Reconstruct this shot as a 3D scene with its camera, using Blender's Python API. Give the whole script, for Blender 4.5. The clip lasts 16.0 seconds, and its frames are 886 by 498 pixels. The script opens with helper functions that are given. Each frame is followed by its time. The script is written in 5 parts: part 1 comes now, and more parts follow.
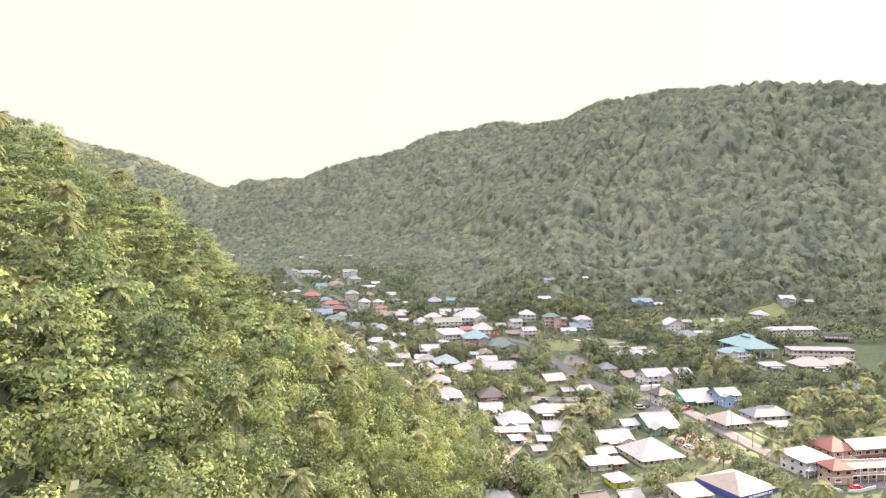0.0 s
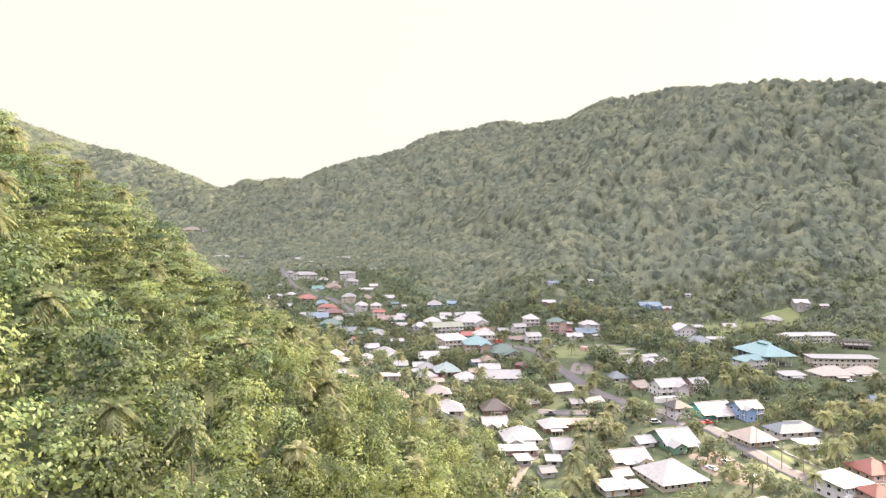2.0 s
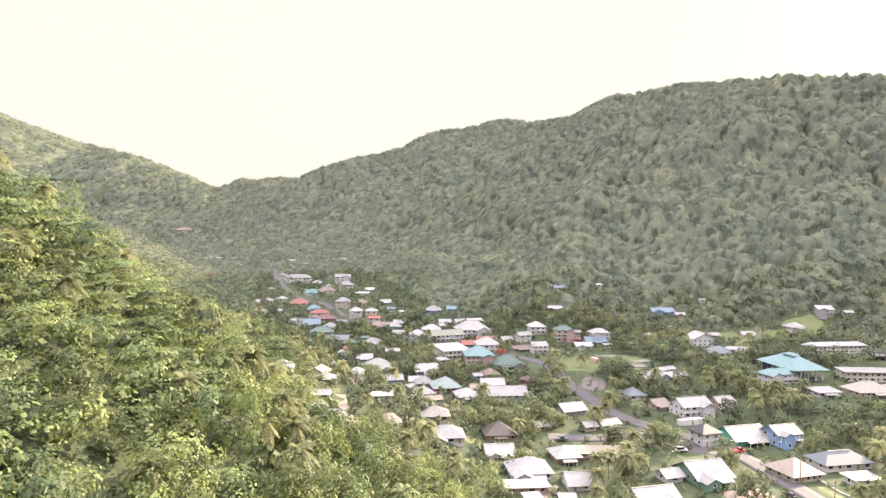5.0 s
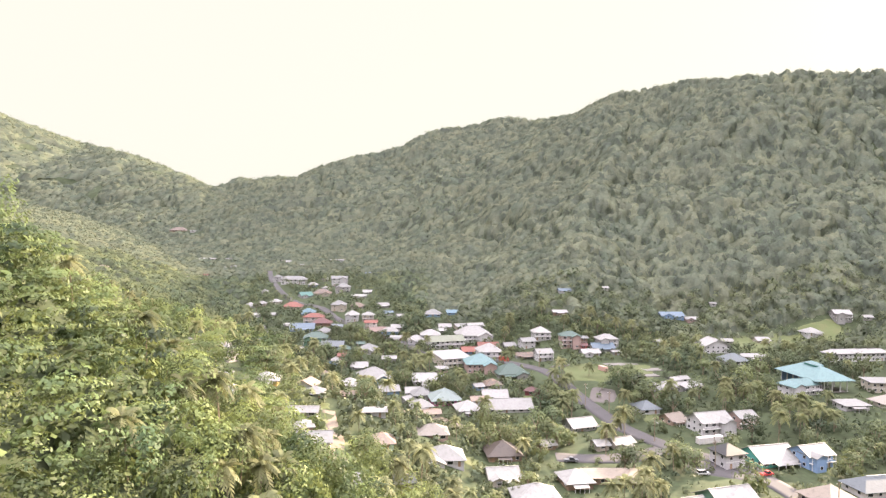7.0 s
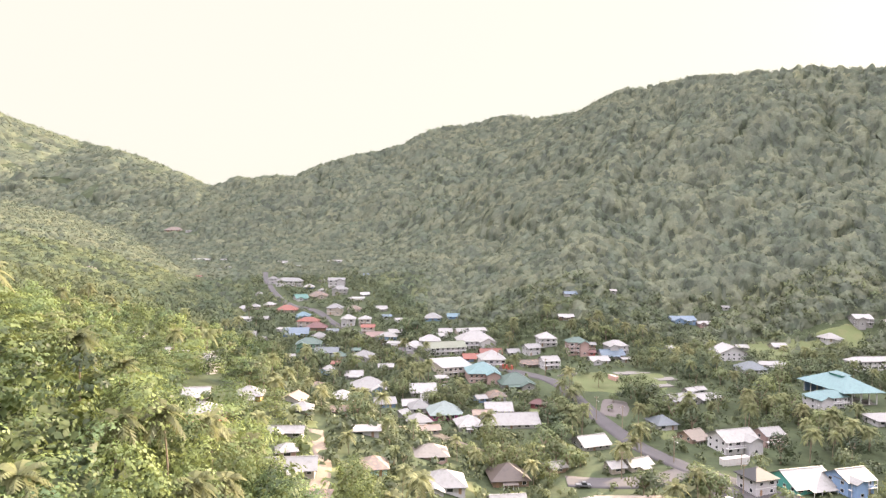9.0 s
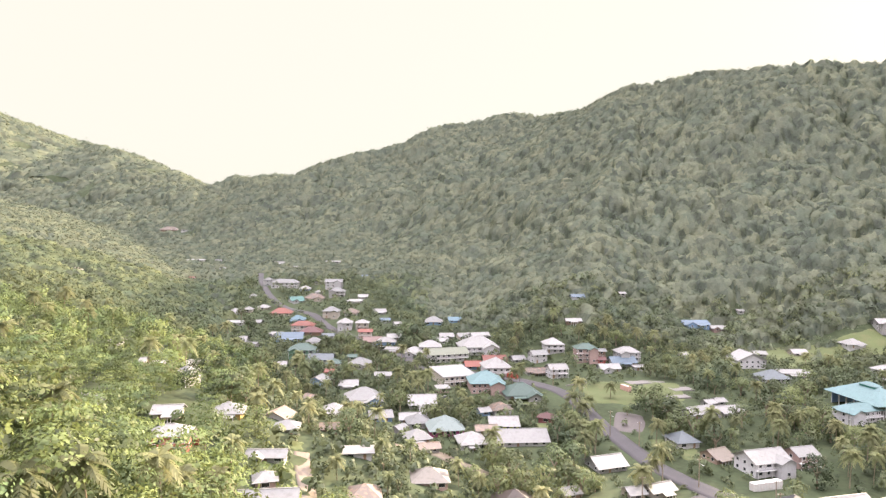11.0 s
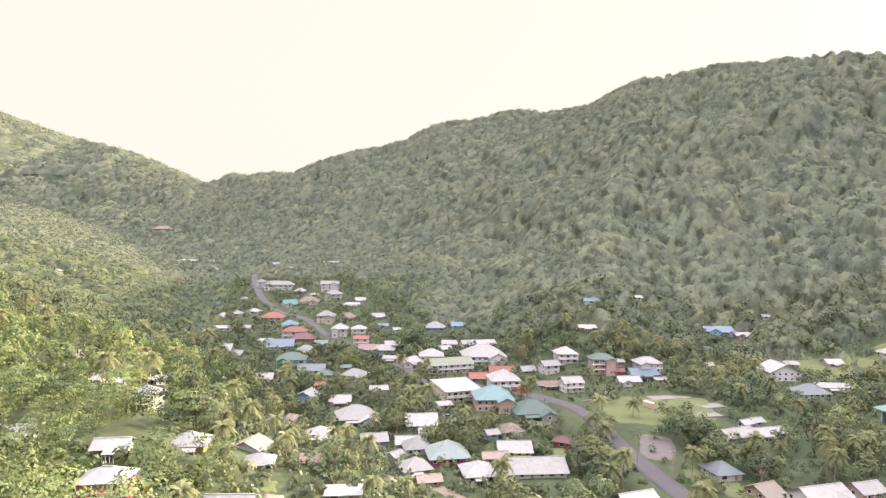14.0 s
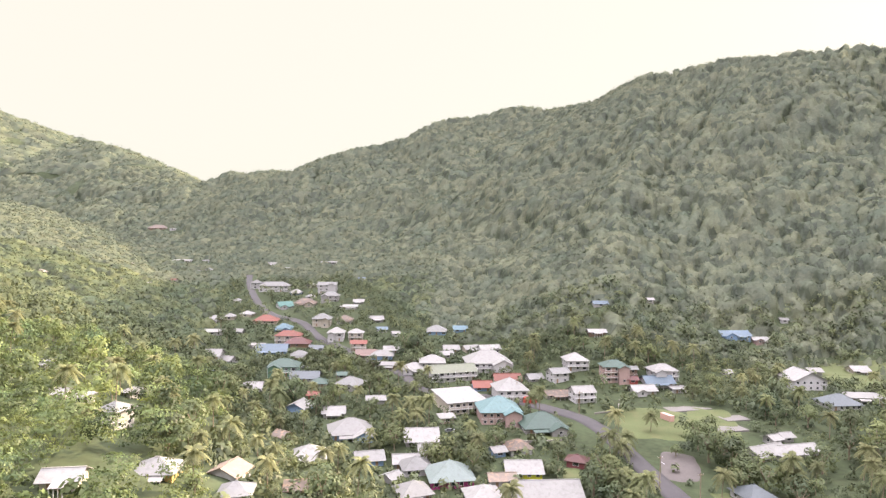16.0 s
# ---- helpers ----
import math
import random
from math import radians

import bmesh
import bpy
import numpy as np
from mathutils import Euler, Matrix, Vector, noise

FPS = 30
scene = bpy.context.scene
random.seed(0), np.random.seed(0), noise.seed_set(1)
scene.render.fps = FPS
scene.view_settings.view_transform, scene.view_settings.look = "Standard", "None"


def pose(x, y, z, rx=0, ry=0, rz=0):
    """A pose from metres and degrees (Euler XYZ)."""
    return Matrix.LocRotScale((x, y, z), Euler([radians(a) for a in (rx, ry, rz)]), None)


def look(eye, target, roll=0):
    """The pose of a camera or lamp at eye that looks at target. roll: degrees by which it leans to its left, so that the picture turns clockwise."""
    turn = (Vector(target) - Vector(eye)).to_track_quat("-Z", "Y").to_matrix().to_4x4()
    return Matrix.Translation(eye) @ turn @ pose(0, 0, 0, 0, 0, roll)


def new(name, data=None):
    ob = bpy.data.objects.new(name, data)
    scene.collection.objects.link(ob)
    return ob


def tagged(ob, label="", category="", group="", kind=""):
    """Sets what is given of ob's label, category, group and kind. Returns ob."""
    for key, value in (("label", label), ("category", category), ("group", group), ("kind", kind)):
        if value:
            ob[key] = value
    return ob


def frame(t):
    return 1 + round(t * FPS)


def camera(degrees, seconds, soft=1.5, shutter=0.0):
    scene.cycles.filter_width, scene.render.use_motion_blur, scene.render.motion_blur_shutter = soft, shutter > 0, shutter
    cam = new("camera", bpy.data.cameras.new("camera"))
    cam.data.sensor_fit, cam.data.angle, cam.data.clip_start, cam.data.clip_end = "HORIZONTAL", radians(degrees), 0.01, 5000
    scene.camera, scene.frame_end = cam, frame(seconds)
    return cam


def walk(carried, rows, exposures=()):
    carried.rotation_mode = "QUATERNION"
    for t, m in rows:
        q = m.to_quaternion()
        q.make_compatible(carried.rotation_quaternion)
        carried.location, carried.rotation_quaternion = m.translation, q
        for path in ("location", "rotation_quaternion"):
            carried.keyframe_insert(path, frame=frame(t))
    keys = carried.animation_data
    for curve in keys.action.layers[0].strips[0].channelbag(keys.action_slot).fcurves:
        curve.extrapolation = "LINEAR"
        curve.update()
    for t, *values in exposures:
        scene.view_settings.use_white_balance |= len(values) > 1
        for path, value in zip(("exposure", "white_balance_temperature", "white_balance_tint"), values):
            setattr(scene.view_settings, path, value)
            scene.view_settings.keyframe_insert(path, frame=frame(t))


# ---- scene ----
cam = camera(70, 16.0, soft=1.35)
PATH = [
    (0, look((1.370, -0.874, 90.662), (-1.949, 99.041, 88.210), 0.493)),
    (1, look((0.998, 10.327, 90.296), (-2.365, 110.244, 87.973), 0.551)),
    (2, look((0.816, 21.498, 90.265), (-2.585, 121.415, 88.020), 0.593)),
    (3, look((0.770, 32.678, 90.469), (-2.672, 132.594, 88.263), 0.624)),
    (4, look((0.810, 43.897, 90.818), (-2.681, 143.812, 88.625), 0.648)),
    (5, look((0.893, 55.176, 91.240), (-2.658, 155.089, 89.040), 0.666)),
    (6, look((0.981, 66.530, 91.670), (-2.644, 166.440, 89.455), 0.680)),
    (7, look((1.043, 77.964, 92.061), (-2.673, 177.870, 89.824), 0.694)),
    (8, look((1.053, 89.475, 92.374), (-2.770, 189.376, 90.117), 0.708)),
    (9, look((0.990, 101.050, 92.586), (-2.955, 200.946, 90.312), 0.723)),
    (10, look((0.841, 112.670, 92.685), (-3.240, 212.561, 90.398), 0.738)),
    (11, look((0.597, 124.307, 92.673), (-3.629, 224.192, 90.378), 0.755)),
    (12, look((0.256, 135.924, 92.563), (-4.119, 235.802, 90.262), 0.772)),
    (13, look((-0.179, 147.475, 92.382), (-4.702, 247.346, 90.075), 0.789)),
    (14, look((-0.699, 158.906, 92.170), (-5.361, 258.771, 89.851), 0.803)),
    (15, look((-1.288, 170.156, 91.979), (-6.073, 270.014, 89.636), 0.812)),
    (16, look((-1.927, 181.155, 91.873), (-6.805, 281.007, 89.486), 0.813)),
]
walk(cam, PATH, exposures=((0, 2.62, 6700, 21.5), (16, 2.56, 6700, 21.5)))

# ---- daylight ----
SUN_TURN, SUN_HEIGHT = 44, 21.5          # degrees east of the camera's heading, and above the horizon
world = bpy.data.worlds.new("sky")
scene.world = world
world.use_nodes = True
wn = world.node_tree.nodes
sky = wn.new("ShaderNodeTexSky")
sky.sky_type, sky.sun_disc = "NISHITA", False
sky.sun_elevation, sky.sun_rotation = radians(SUN_HEIGHT), radians(SUN_TURN)
sky.air_density, sky.dust_density, sky.ozone_density = 1.0, 3.0, 1.0
# cloud veils the whole sky: warm and hazy low down, brighter overhead, as under any overcast
where, up, height_ramp, cloud, veil = (wn.new(k) for k in ("ShaderNodeTexCoord", "ShaderNodeSeparateXYZ", "ShaderNodeMapRange", "ShaderNodeMix", "ShaderNodeMix"))
cloud.data_type = veil.data_type = "RGBA"
height_ramp.interpolation_type = "SMOOTHSTEP"
height_ramp.inputs["From Min"].default_value, height_ramp.inputs["From Max"].default_value = 0.35, 1.0
cloud.inputs[6].default_value, cloud.inputs[7].default_value = (1.05, 1.1, 0.94, 1), (11.0, 11.1, 12.3, 1)
veil.inputs[0].default_value = 0.992
for a, b in ((where.outputs["Generated"], up.inputs[0]), (up.outputs["Z"], height_ramp.inputs["Value"]), (height_ramp.outputs[0], cloud.inputs[0]), (cloud.outputs[2], veil.inputs[7]), (sky.outputs[0], veil.inputs[6])):
    world.node_tree.links.new(a, b)
wn["Background"].inputs["Strength"].default_value = 0.15
world.node_tree.links.new(veil.outputs[2], wn["Background"].inputs["Color"])
sun = new("sun", bpy.data.lights.new("sun", "SUN"))
sun.data.energy, sun.data.angle, sun.data.color = 4.6, radians(1.2), (1.0, 0.86, 0.62)
toward = Vector((math.sin(radians(SUN_TURN)) * math.cos(radians(SUN_HEIGHT)), math.cos(radians(SUN_TURN)) * math.cos(radians(SUN_HEIGHT)), math.sin(radians(SUN_HEIGHT))))
sun.matrix_world = look(toward * 100, (0, 0, 0))


# ---- materials ----
def surface(name, colour, rough=0.7, vary=0.25, fine=3.0, broad=0.15, bump=0.15, metal=0.0, stain=None, stain_amount=0.35, island=0.0, random_by_object=0.0, gloss=0.5, ribs=0.0):
    """A surface with grain and broad patches, both at real-world size."""
    m = bpy.data.materials.new(name)
    m.use_nodes = True
    n, link = m.node_tree.nodes, m.node_tree.links.new
    bsdf = n["Principled BSDF"]
    bsdf.inputs["Specular IOR Level"].default_value = gloss
    bsdf.inputs["Roughness"].default_value, bsdf.inputs["Metallic"].default_value = rough, metal
    geo = n.new("ShaderNodeNewGeometry")

    def noise_at(scale, detail):
        t = n.new("ShaderNodeTexNoise")
        t.inputs["Scale"].default_value, t.inputs["Detail"].default_value = scale, detail
        link(geo.outputs["Position"], t.inputs["Vector"])
        return t.outputs["Fac"]

    def maths(op, a, b):
        t = n.new("ShaderNodeMath")
        t.operation = op
        for k, v in enumerate((a, b)):
            if isinstance(v, (int, float)):
                t.inputs[k].default_value = v
            else:
                link(v, t.inputs[k])
        return t.outputs[0]

    grain, patch = noise_at(fine, 4), noise_at(broad, 3)
    value = maths("ADD", maths("MULTIPLY", maths("SUBTRACT", grain, 0.5), 2 * vary), maths("MULTIPLY", maths("SUBTRACT", patch, 0.5), 2 * vary))
    if island:
        value = maths("ADD", value, maths("MULTIPLY", maths("SUBTRACT", geo.outputs["Random Per Island"], 0.5), island))
    if random_by_object:
        info = n.new("ShaderNodeObjectInfo")
        value = maths("ADD", value, maths("MULTIPLY", maths("SUBTRACT", info.outputs["Random"], 0.5), random_by_object))
    if ribs:
        local, wave = n.new("ShaderNodeTexCoord"), n.new("ShaderNodeTexWave")
        wave.inputs["Scale"].default_value, wave.inputs["Distortion"].default_value = ribs, 0.6
        link(local.outputs["Object"], wave.inputs["Vector"])
        value = maths("ADD", value, maths("MULTIPLY", maths("SUBTRACT", wave.outputs["Fac"], 0.5), 0.16))
    hsv = n.new("ShaderNodeHueSaturation")
    hsv.inputs["Color"].default_value = (*colour, 1)
    link(maths("ADD", value, 1.0), hsv.inputs["Value"])
    out = hsv.outputs[0]
    if stain:
        ramp = n.new("ShaderNodeMapRange")
        ramp.inputs["From Min"].default_value, ramp.inputs["From Max"].default_value = 0.5, 0.75
        ramp.inputs["To Max"].default_value = stain_amount
        link(noise_at(broad * 3.1, 5), ramp.inputs["Value"])
        mix = n.new("ShaderNodeMix")
        mix.data_type = "RGBA"
        link(ramp.outputs[0], mix.inputs[0])
        link(out, mix.inputs[6])
        mix.inputs[7].default_value = (*stain, 1)
        out = mix.outputs[2]
    link(out, bsdf.inputs["Base Color"])
    if bump:
        b = n.new("ShaderNodeBump")
        b.inputs["Strength"].default_value, b.inputs["Distance"].default_value = bump, 0.1
        link(grain, b.inputs["Height"])
        link(b.outputs[0], bsdf.inputs["Normal"])
    return m


def leafage(name, colour, second, through_light=0.35, by_object=0.0, by_tree=0.7, gloss=0.008):
    """Leaves: each tree takes its own mix of two greens and its own depth of colour; light passes through."""
    m = bpy.data.materials.new(name)
    m.use_nodes = True
    n, link = m.node_tree.nodes, m.node_tree.links.new
    n.remove(n["Principled BSDF"])

    def maths(op, a, b, c=0.0):
        t = n.new("ShaderNodeMath")
        t.operation = op
        for k, v in enumerate((a, b, c)):
            if isinstance(v, (int, float)):
                t.inputs[k].default_value = v
            else:
                link(v, t.inputs[k])
        return t.outputs[0]

    geo, info, own = n.new("ShaderNodeNewGeometry"), n.new("ShaderNodeObjectInfo"), n.new("ShaderNodeAttribute")
    own.attribute_name = "tint"
    tree_tint = maths("ADD", own.outputs["Fac"], maths("MULTIPLY", info.outputs["Random"], 1.0 if by_object else 0.0))
    tex = n.new("ShaderNodeTexNoise")
    tex.inputs["Scale"].default_value, tex.inputs["Detail"].default_value = 0.025, 3
    link(geo.outputs["Position"], tex.inputs["Vector"])
    blend = maths("ADD", maths("MULTIPLY", maths("FRACT", maths("MULTIPLY", tree_tint, 7.31), 0.0), 0.6), maths("MULTIPLY_ADD", tex.outputs["Fac"], 1.6, -0.6))
    mix = n.new("ShaderNodeMix")
    mix.data_type = "RGBA"
    link(blend, mix.inputs[0])
    mix.inputs[6].default_value, mix.inputs[7].default_value = (*colour, 1), (*second, 1)
    grain = n.new("ShaderNodeTexNoise")
    grain.inputs["Scale"].default_value, grain.inputs["Detail"].default_value = 0.55, 4
    link(geo.outputs["Position"], grain.inputs["Vector"])
    value = maths("ADD", maths("MULTIPLY_ADD", geo.outputs["Random Per Island"], 0.14, 0.93 - by_tree / 2), maths("MULTIPLY", tree_tint, by_tree))
    value = maths("ADD", value, maths("MULTIPLY_ADD", grain.outputs["Fac"], 0.7, -0.35))
    hsv, warm = n.new("ShaderNodeHueSaturation"), n.new("ShaderNodeHueSaturation")
    link(mix.outputs[2], hsv.inputs["Color"])
    link(value, hsv.inputs["Value"])
    a, b, c, s, s2 = n.new("ShaderNodeBsdfDiffuse"), n.new("ShaderNodeBsdfTranslucent"), n.new("ShaderNodeBsdfGlossy"), n.new("ShaderNodeMixShader"), n.new("ShaderNodeMixShader")
    link(hsv.outputs[0], a.inputs["Color"])
    warm.inputs["Hue"].default_value, warm.inputs["Value"].default_value = 0.485, 1.3
    link(hsv.outputs[0], warm.inputs["Color"])
    link(warm.outputs[0], b.inputs["Color"])
    c.inputs["Roughness"].default_value, c.inputs["Color"].default_value = 0.5, (0.9, 0.9, 0.9, 1)
    s.inputs[0].default_value, s2.inputs[0].default_value = through_light, gloss
    link(a.outputs[0], s.inputs[1])
    link(b.outputs[0], s.inputs[2])
    link(s.outputs[0], s2.inputs[1])
    link(c.outputs[0], s2.inputs[2])
    link(s2.outputs[0], n["Material Output"].inputs["Surface"])
    return m


M_EARTH = surface("undergrowth", (0.034, 0.044, 0.022), 0.95, 0.5, 0.45, 0.06, 0.4, stain=(0.05, 0.056, 0.028), stain_amount=0.6, gloss=0.1)
M_GRASS = surface("mown_grass", (0.068, 0.081, 0.034), 0.95, 0.25, 2.0, 0.06, 0.2, stain=(0.098, 0.092, 0.046), stain_amount=0.6, gloss=0.15)
M_ASPHALT = surface("asphalt", (0.052, 0.049, 0.048), 0.85, 0.18, 3.0, 0.1, 0.1, stain=(0.07, 0.066, 0.063), gloss=0.15)
M_DIRT = surface("packed_dirt", (0.12, 0.098, 0.075), 0.95, 0.25, 2.0, 0.1, 0.2, stain=(0.1, 0.1, 0.055), gloss=0.15)
M_YARD = surface("worn_yard", (0.08, 0.071, 0.064), 0.9, 0.22, 1.6, 0.12, 0.15, stain=(0.05, 0.047, 0.043), gloss=0.15)
M_CONCRETE = surface("concrete", (0.12, 0.111, 0.102), 0.85, 0.15, 2.0, 0.2, 0.1, stain=(0.12, 0.11, 0.095), gloss=0.15)
M_LEAF = leafage("broad_leaves", (0.046, 0.074, 0.032), (0.108, 0.13, 0.042), 0.3, by_tree=1.0, gloss=0.012)
M_MID = leafage("hillside_leaves", (0.045, 0.062, 0.034), (0.086, 0.098, 0.042), 0.26, by_tree=0.6, gloss=0.014)
M_TREE = leafage("garden_leaves", (0.046, 0.066, 0.034), (0.1, 0.114, 0.044), 0.28, by_object=1.0, gloss=0.014)
# paler and greyer than the hillside leaves: a little distance haze mixed into the colour
M_FAR_HAZY = leafage("hazy_far_leaves", (0.053, 0.068, 0.044), (0.093, 0.102, 0.059), 0.24, by_tree=0.36, gloss=0.014)
M_PALM = leafage("palm_fronds", (0.085, 0.1, 0.045), (0.15, 0.15, 0.07), 0.34, by_object=1.0, by_tree=0.5)
M_BARK = surface("bark", (0.17, 0.13, 0.09), 0.9, 0.3, 4.0, 0.5, 0.3)
M_GLASS = surface("window_glass", (0.02, 0.022, 0.025), 0.12, 0.2, 1.0, 0.3, 0.0)
M_TRIM = surface("white_trim", (0.5, 0.49, 0.48), 0.55, 0.06, 3.0, 0.4, 0.05)
M_DOOR = surface("door_wood", (0.2, 0.12, 0.07), 0.6, 0.2, 4.0, 0.5, 0.1)
M_METAL = surface("grey_steel", (0.35, 0.35, 0.35), 0.5, 0.15, 3.0, 0.5, 0.05, metal=0.4)


# ---- ground shape ----
def wave_noise(x, y, s, k):
    """Smooth pseudo-random relief in -1..1 with wavelength about s metres."""
    a, b = x / s * 6.28, y / s * 6.28
    return (np.sin(a * 0.91 + 1.7 * k + 1.3 * np.sin(b * 0.57 + k)) * np.cos(b * 0.83 - 0.6 * k + 1.1 * np.sin(a * 0.49 - k))
            + 0.5 * np.sin(a * 1.9 - b * 1.3 + 2.1 * k) * np.cos(a * 0.7 + b * 2.2 + k)) / 1.4


def tent(x, y, crest, power, gully=0.0, every=150.0):
    """Height of a mountain whose crest runs through (x, y, z, half width) points, its flanks cut by gullies that run downhill."""
    best, run = np.zeros_like(x), 0.0
    for (x0, y0, z0, w0), (x1, y1, z1, w1) in zip(crest, crest[1:]):
        dx, dy = x1 - x0, y1 - y0
        u = np.clip(((x - x0) * dx + (y - y0) * dy) / (dx * dx + dy * dy), 0, 1)
        d = np.hypot(x - x0 - u * dx, y - y0 - u * dy)
        q = np.clip(d / (w0 + u * (w1 - w0)), 0, 1)
        h = (z0 + u * (z1 - z0)) * (1 - q) ** power
        if gully and q.min() < 1:
            along = (run + u * math.hypot(dx, dy)) / every + 0.35 * wave_noise(x, y, 330, 6) + 0.5 * q
            furrow = 1 - np.abs(np.sin(math.pi * along))
            fork = 1 - np.abs(np.sin(math.pi * (2.3 * along + 0.4)))
            h = h + gully * np.clip((q - 0.03) / 0.2, 0, 1) * np.clip((1 - q) / 0.35, 0, 1) * (0.35 - furrow ** 1.6 - 0.35 * fork ** 2)
        best = np.maximum(best, h)
        run += math.hypot(dx, dy)
    return best


CREST_EAST = [(980, 560, 190, 330), (760, 760, 222, 350), (569, 880, 243, 385), (511, 920, 250, 405), (375, 956, 251, 430), (241, 1080, 240, 432),
              (197, 1250, 219, 450), (146, 1400, 212, 480), (37, 1500, 219, 540), (-80, 1450, 190, 520)]
CREST_BACK = [(-80, 1450, 190, 520), (-168, 1430, 133, 450), (-279, 1406, 129, 420), (-330, 1406, 102, 380), (-484, 1410, 83, 350), (-541, 1415, 62, 350),
              (-755, 1600, 120, 420), (-948, 1800, 183, 560), (-1442, 2400, 295, 900), (-1525, 2200, 336, 900), (-1563, 2100, 363, 900), (-1900, 1700, 400, 900)]
SPUR_NEAR = [(241, 1080, 228, 200), (190, 900, 150, 190), (130, 771, 78, 165), (85, 605, 26, 100), (80, 575, 4, 60)]
SPUR_MID = [(197, 1250, 206, 260), (120, 1050, 130, 230), (42, 918, 52, 190), (-30, 800, 16, 140)]
SPUR_FAR = [(-168, 1430, 128, 230), (-190, 1200, 70, 190), (-200, 1040, 14, 120)]


CREST_EAST = [(x, y, z + 3, w) for x, y, z, w in CREST_EAST]


def ground_z(x, y):
    x, y = np.asarray(x, float), np.asarray(y, float)
    v = 4 + 0.035 * (np.clip(y, 100, 560) - 280) + 0.118 * np.clip(y - 560, 0, 900)
    foot = 10 - 0.7 * np.clip(y - 330, 0, 1200)
    run = np.clip(foot - x, 0, None)
    side = 100 * (1 - np.exp(-0.32 * run / 100)) * np.clip(1.1 - np.clip(y - 700, 0, 900) / 1500, 0.3, 1)
    side = side + 0.64 * (np.clip(-x + 2, 0, 96) + 0.45 * np.clip(-x - 94, 0, 200)) * np.exp(-(np.clip(y - 188, 0, None) / 58) ** 2)
    hills = np.maximum(np.maximum(tent(x, y, CREST_EAST, 1.4, 24, 140), tent(x, y, CREST_BACK, 1.3, 42, 210)), tent(x, y, SPUR_NEAR, 1.1))
    hills = np.maximum(np.maximum(hills, tent(x, y, SPUR_MID, 1.1)), tent(x, y, SPUR_FAR, 1.1))
    hills = hills + np.clip(hills / 80, 0, 1) * np.clip(1.4 - hills / 240, 0.15, 1) * (11 * wave_noise(x, y, 260, 1) + 6 * wave_noise(x, y, 120, 2))
    rough = np.clip(side / 25, 0, 1) * 2.2 * wave_noise(x, y, 70, 3)
    return v + np.maximum(side, hills) + rough + 0.4 * wave_noise(x, y, 45, 5)


def ground_at(x, y):
    return float(ground_z(np.array([x]), np.array([y]))[0])


# ---- small builders ----
def mesh_from(name, verts, faces, material, smooth=False):
    me = bpy.data.meshes.new(name)
    me.from_pydata([tuple(v) for v in verts], [], [tuple(f) for f in faces])
    me.materials.append(material)
    if smooth:
        me.shade_smooth()
    me.update()
    return me


def quads_mesh(name, corners, material, tint=None):
    """One mesh of loose quads from an array (n, 4, 3), or (n, 5, 3) and (n, 8, 3) where the further rows are the way in which the leaf or each of its corners shades."""
    n, shade = len(corners), corners[:, 4:] if corners.shape[1] > 4 else None
    me = bpy.data.meshes.new(name)
    me.vertices.add(4 * n)
    me.vertices.foreach_set("co", np.ascontiguousarray(corners[:, :4], np.float32).ravel())
    me.loops.add(4 * n)
    me.loops.foreach_set("vertex_index", np.arange(4 * n, dtype=np.int32))
    me.polygons.add(n)
    me.polygons.foreach_set("loop_start", np.arange(0, 4 * n, 4, dtype=np.int32))
    me.materials.append(material)
    me.update(calc_edges=True)
    if tint is not None:
        me.attributes.new("tint", "FLOAT", "FACE").data.foreach_set("value", np.ascontiguousarray(tint, np.float32))
    if shade is not None:
        shade = np.repeat(shade, 4 // shade.shape[1], 1).reshape(-1, 3)
        shade = shade / np.linalg.norm(shade, axis=1, keepdims=True)
        me.attributes.new("custom_normal", "FLOAT_VECTOR", "POINT").data.foreach_set("vector", np.ascontiguousarray(shade, np.float32).ravel())
    return me


def part(name, me, parent, label="", at=None):
    ob = new(name, me)
    ob.parent = parent
    if at is not None:
        ob.matrix_basis = at
    if label:
        tagged(ob, label)
    return ob


# ---- ground: one sheet out to the horizon ----
def spaced(stops):
    out = []
    for (a, step), (b, _) in zip(stops, stops[1:]):
        out += list(np.arange(a, b, step))
    return np.array(out + [stops[-1][0]], float)


gx = spaced(((-4200, 400), (-2200, 60), (-760, 20), (-160, 7), (330, 14), (760, 40), (1240, 400), (4200, 0)))
gy = spaced(((-3600, 400), (-400, 60), (20, 10), (640, 14), (1640, 50), (2600, 300), (4700, 0)))
GX, GY = np.meshgrid(gx, gy)
GZ = ground_z(GX, GY)
nx, ny = len(gx), len(gy)
ids = np.arange(nx * ny).reshape(ny, nx)
faces = np.stack([ids[:-1, :-1], ids[:-1, 1:], ids[1:, 1:], ids[1:, :-1]], -1).reshape(-1, 4)
ground = new("ground", mesh_from("ground", np.stack([GX, GY, GZ], -1).reshape(-1, 3), faces.tolist(), M_EARTH, True))
tagged(ground, "green valley floor and steep hillsides covered in undergrowth", "ground", kind="structure")

CLEAR_FRONT = []         # (x, y, radius) kept free of tall trees
KEEP_CLEAR = []          # (x, y, radius) where no tree may stand


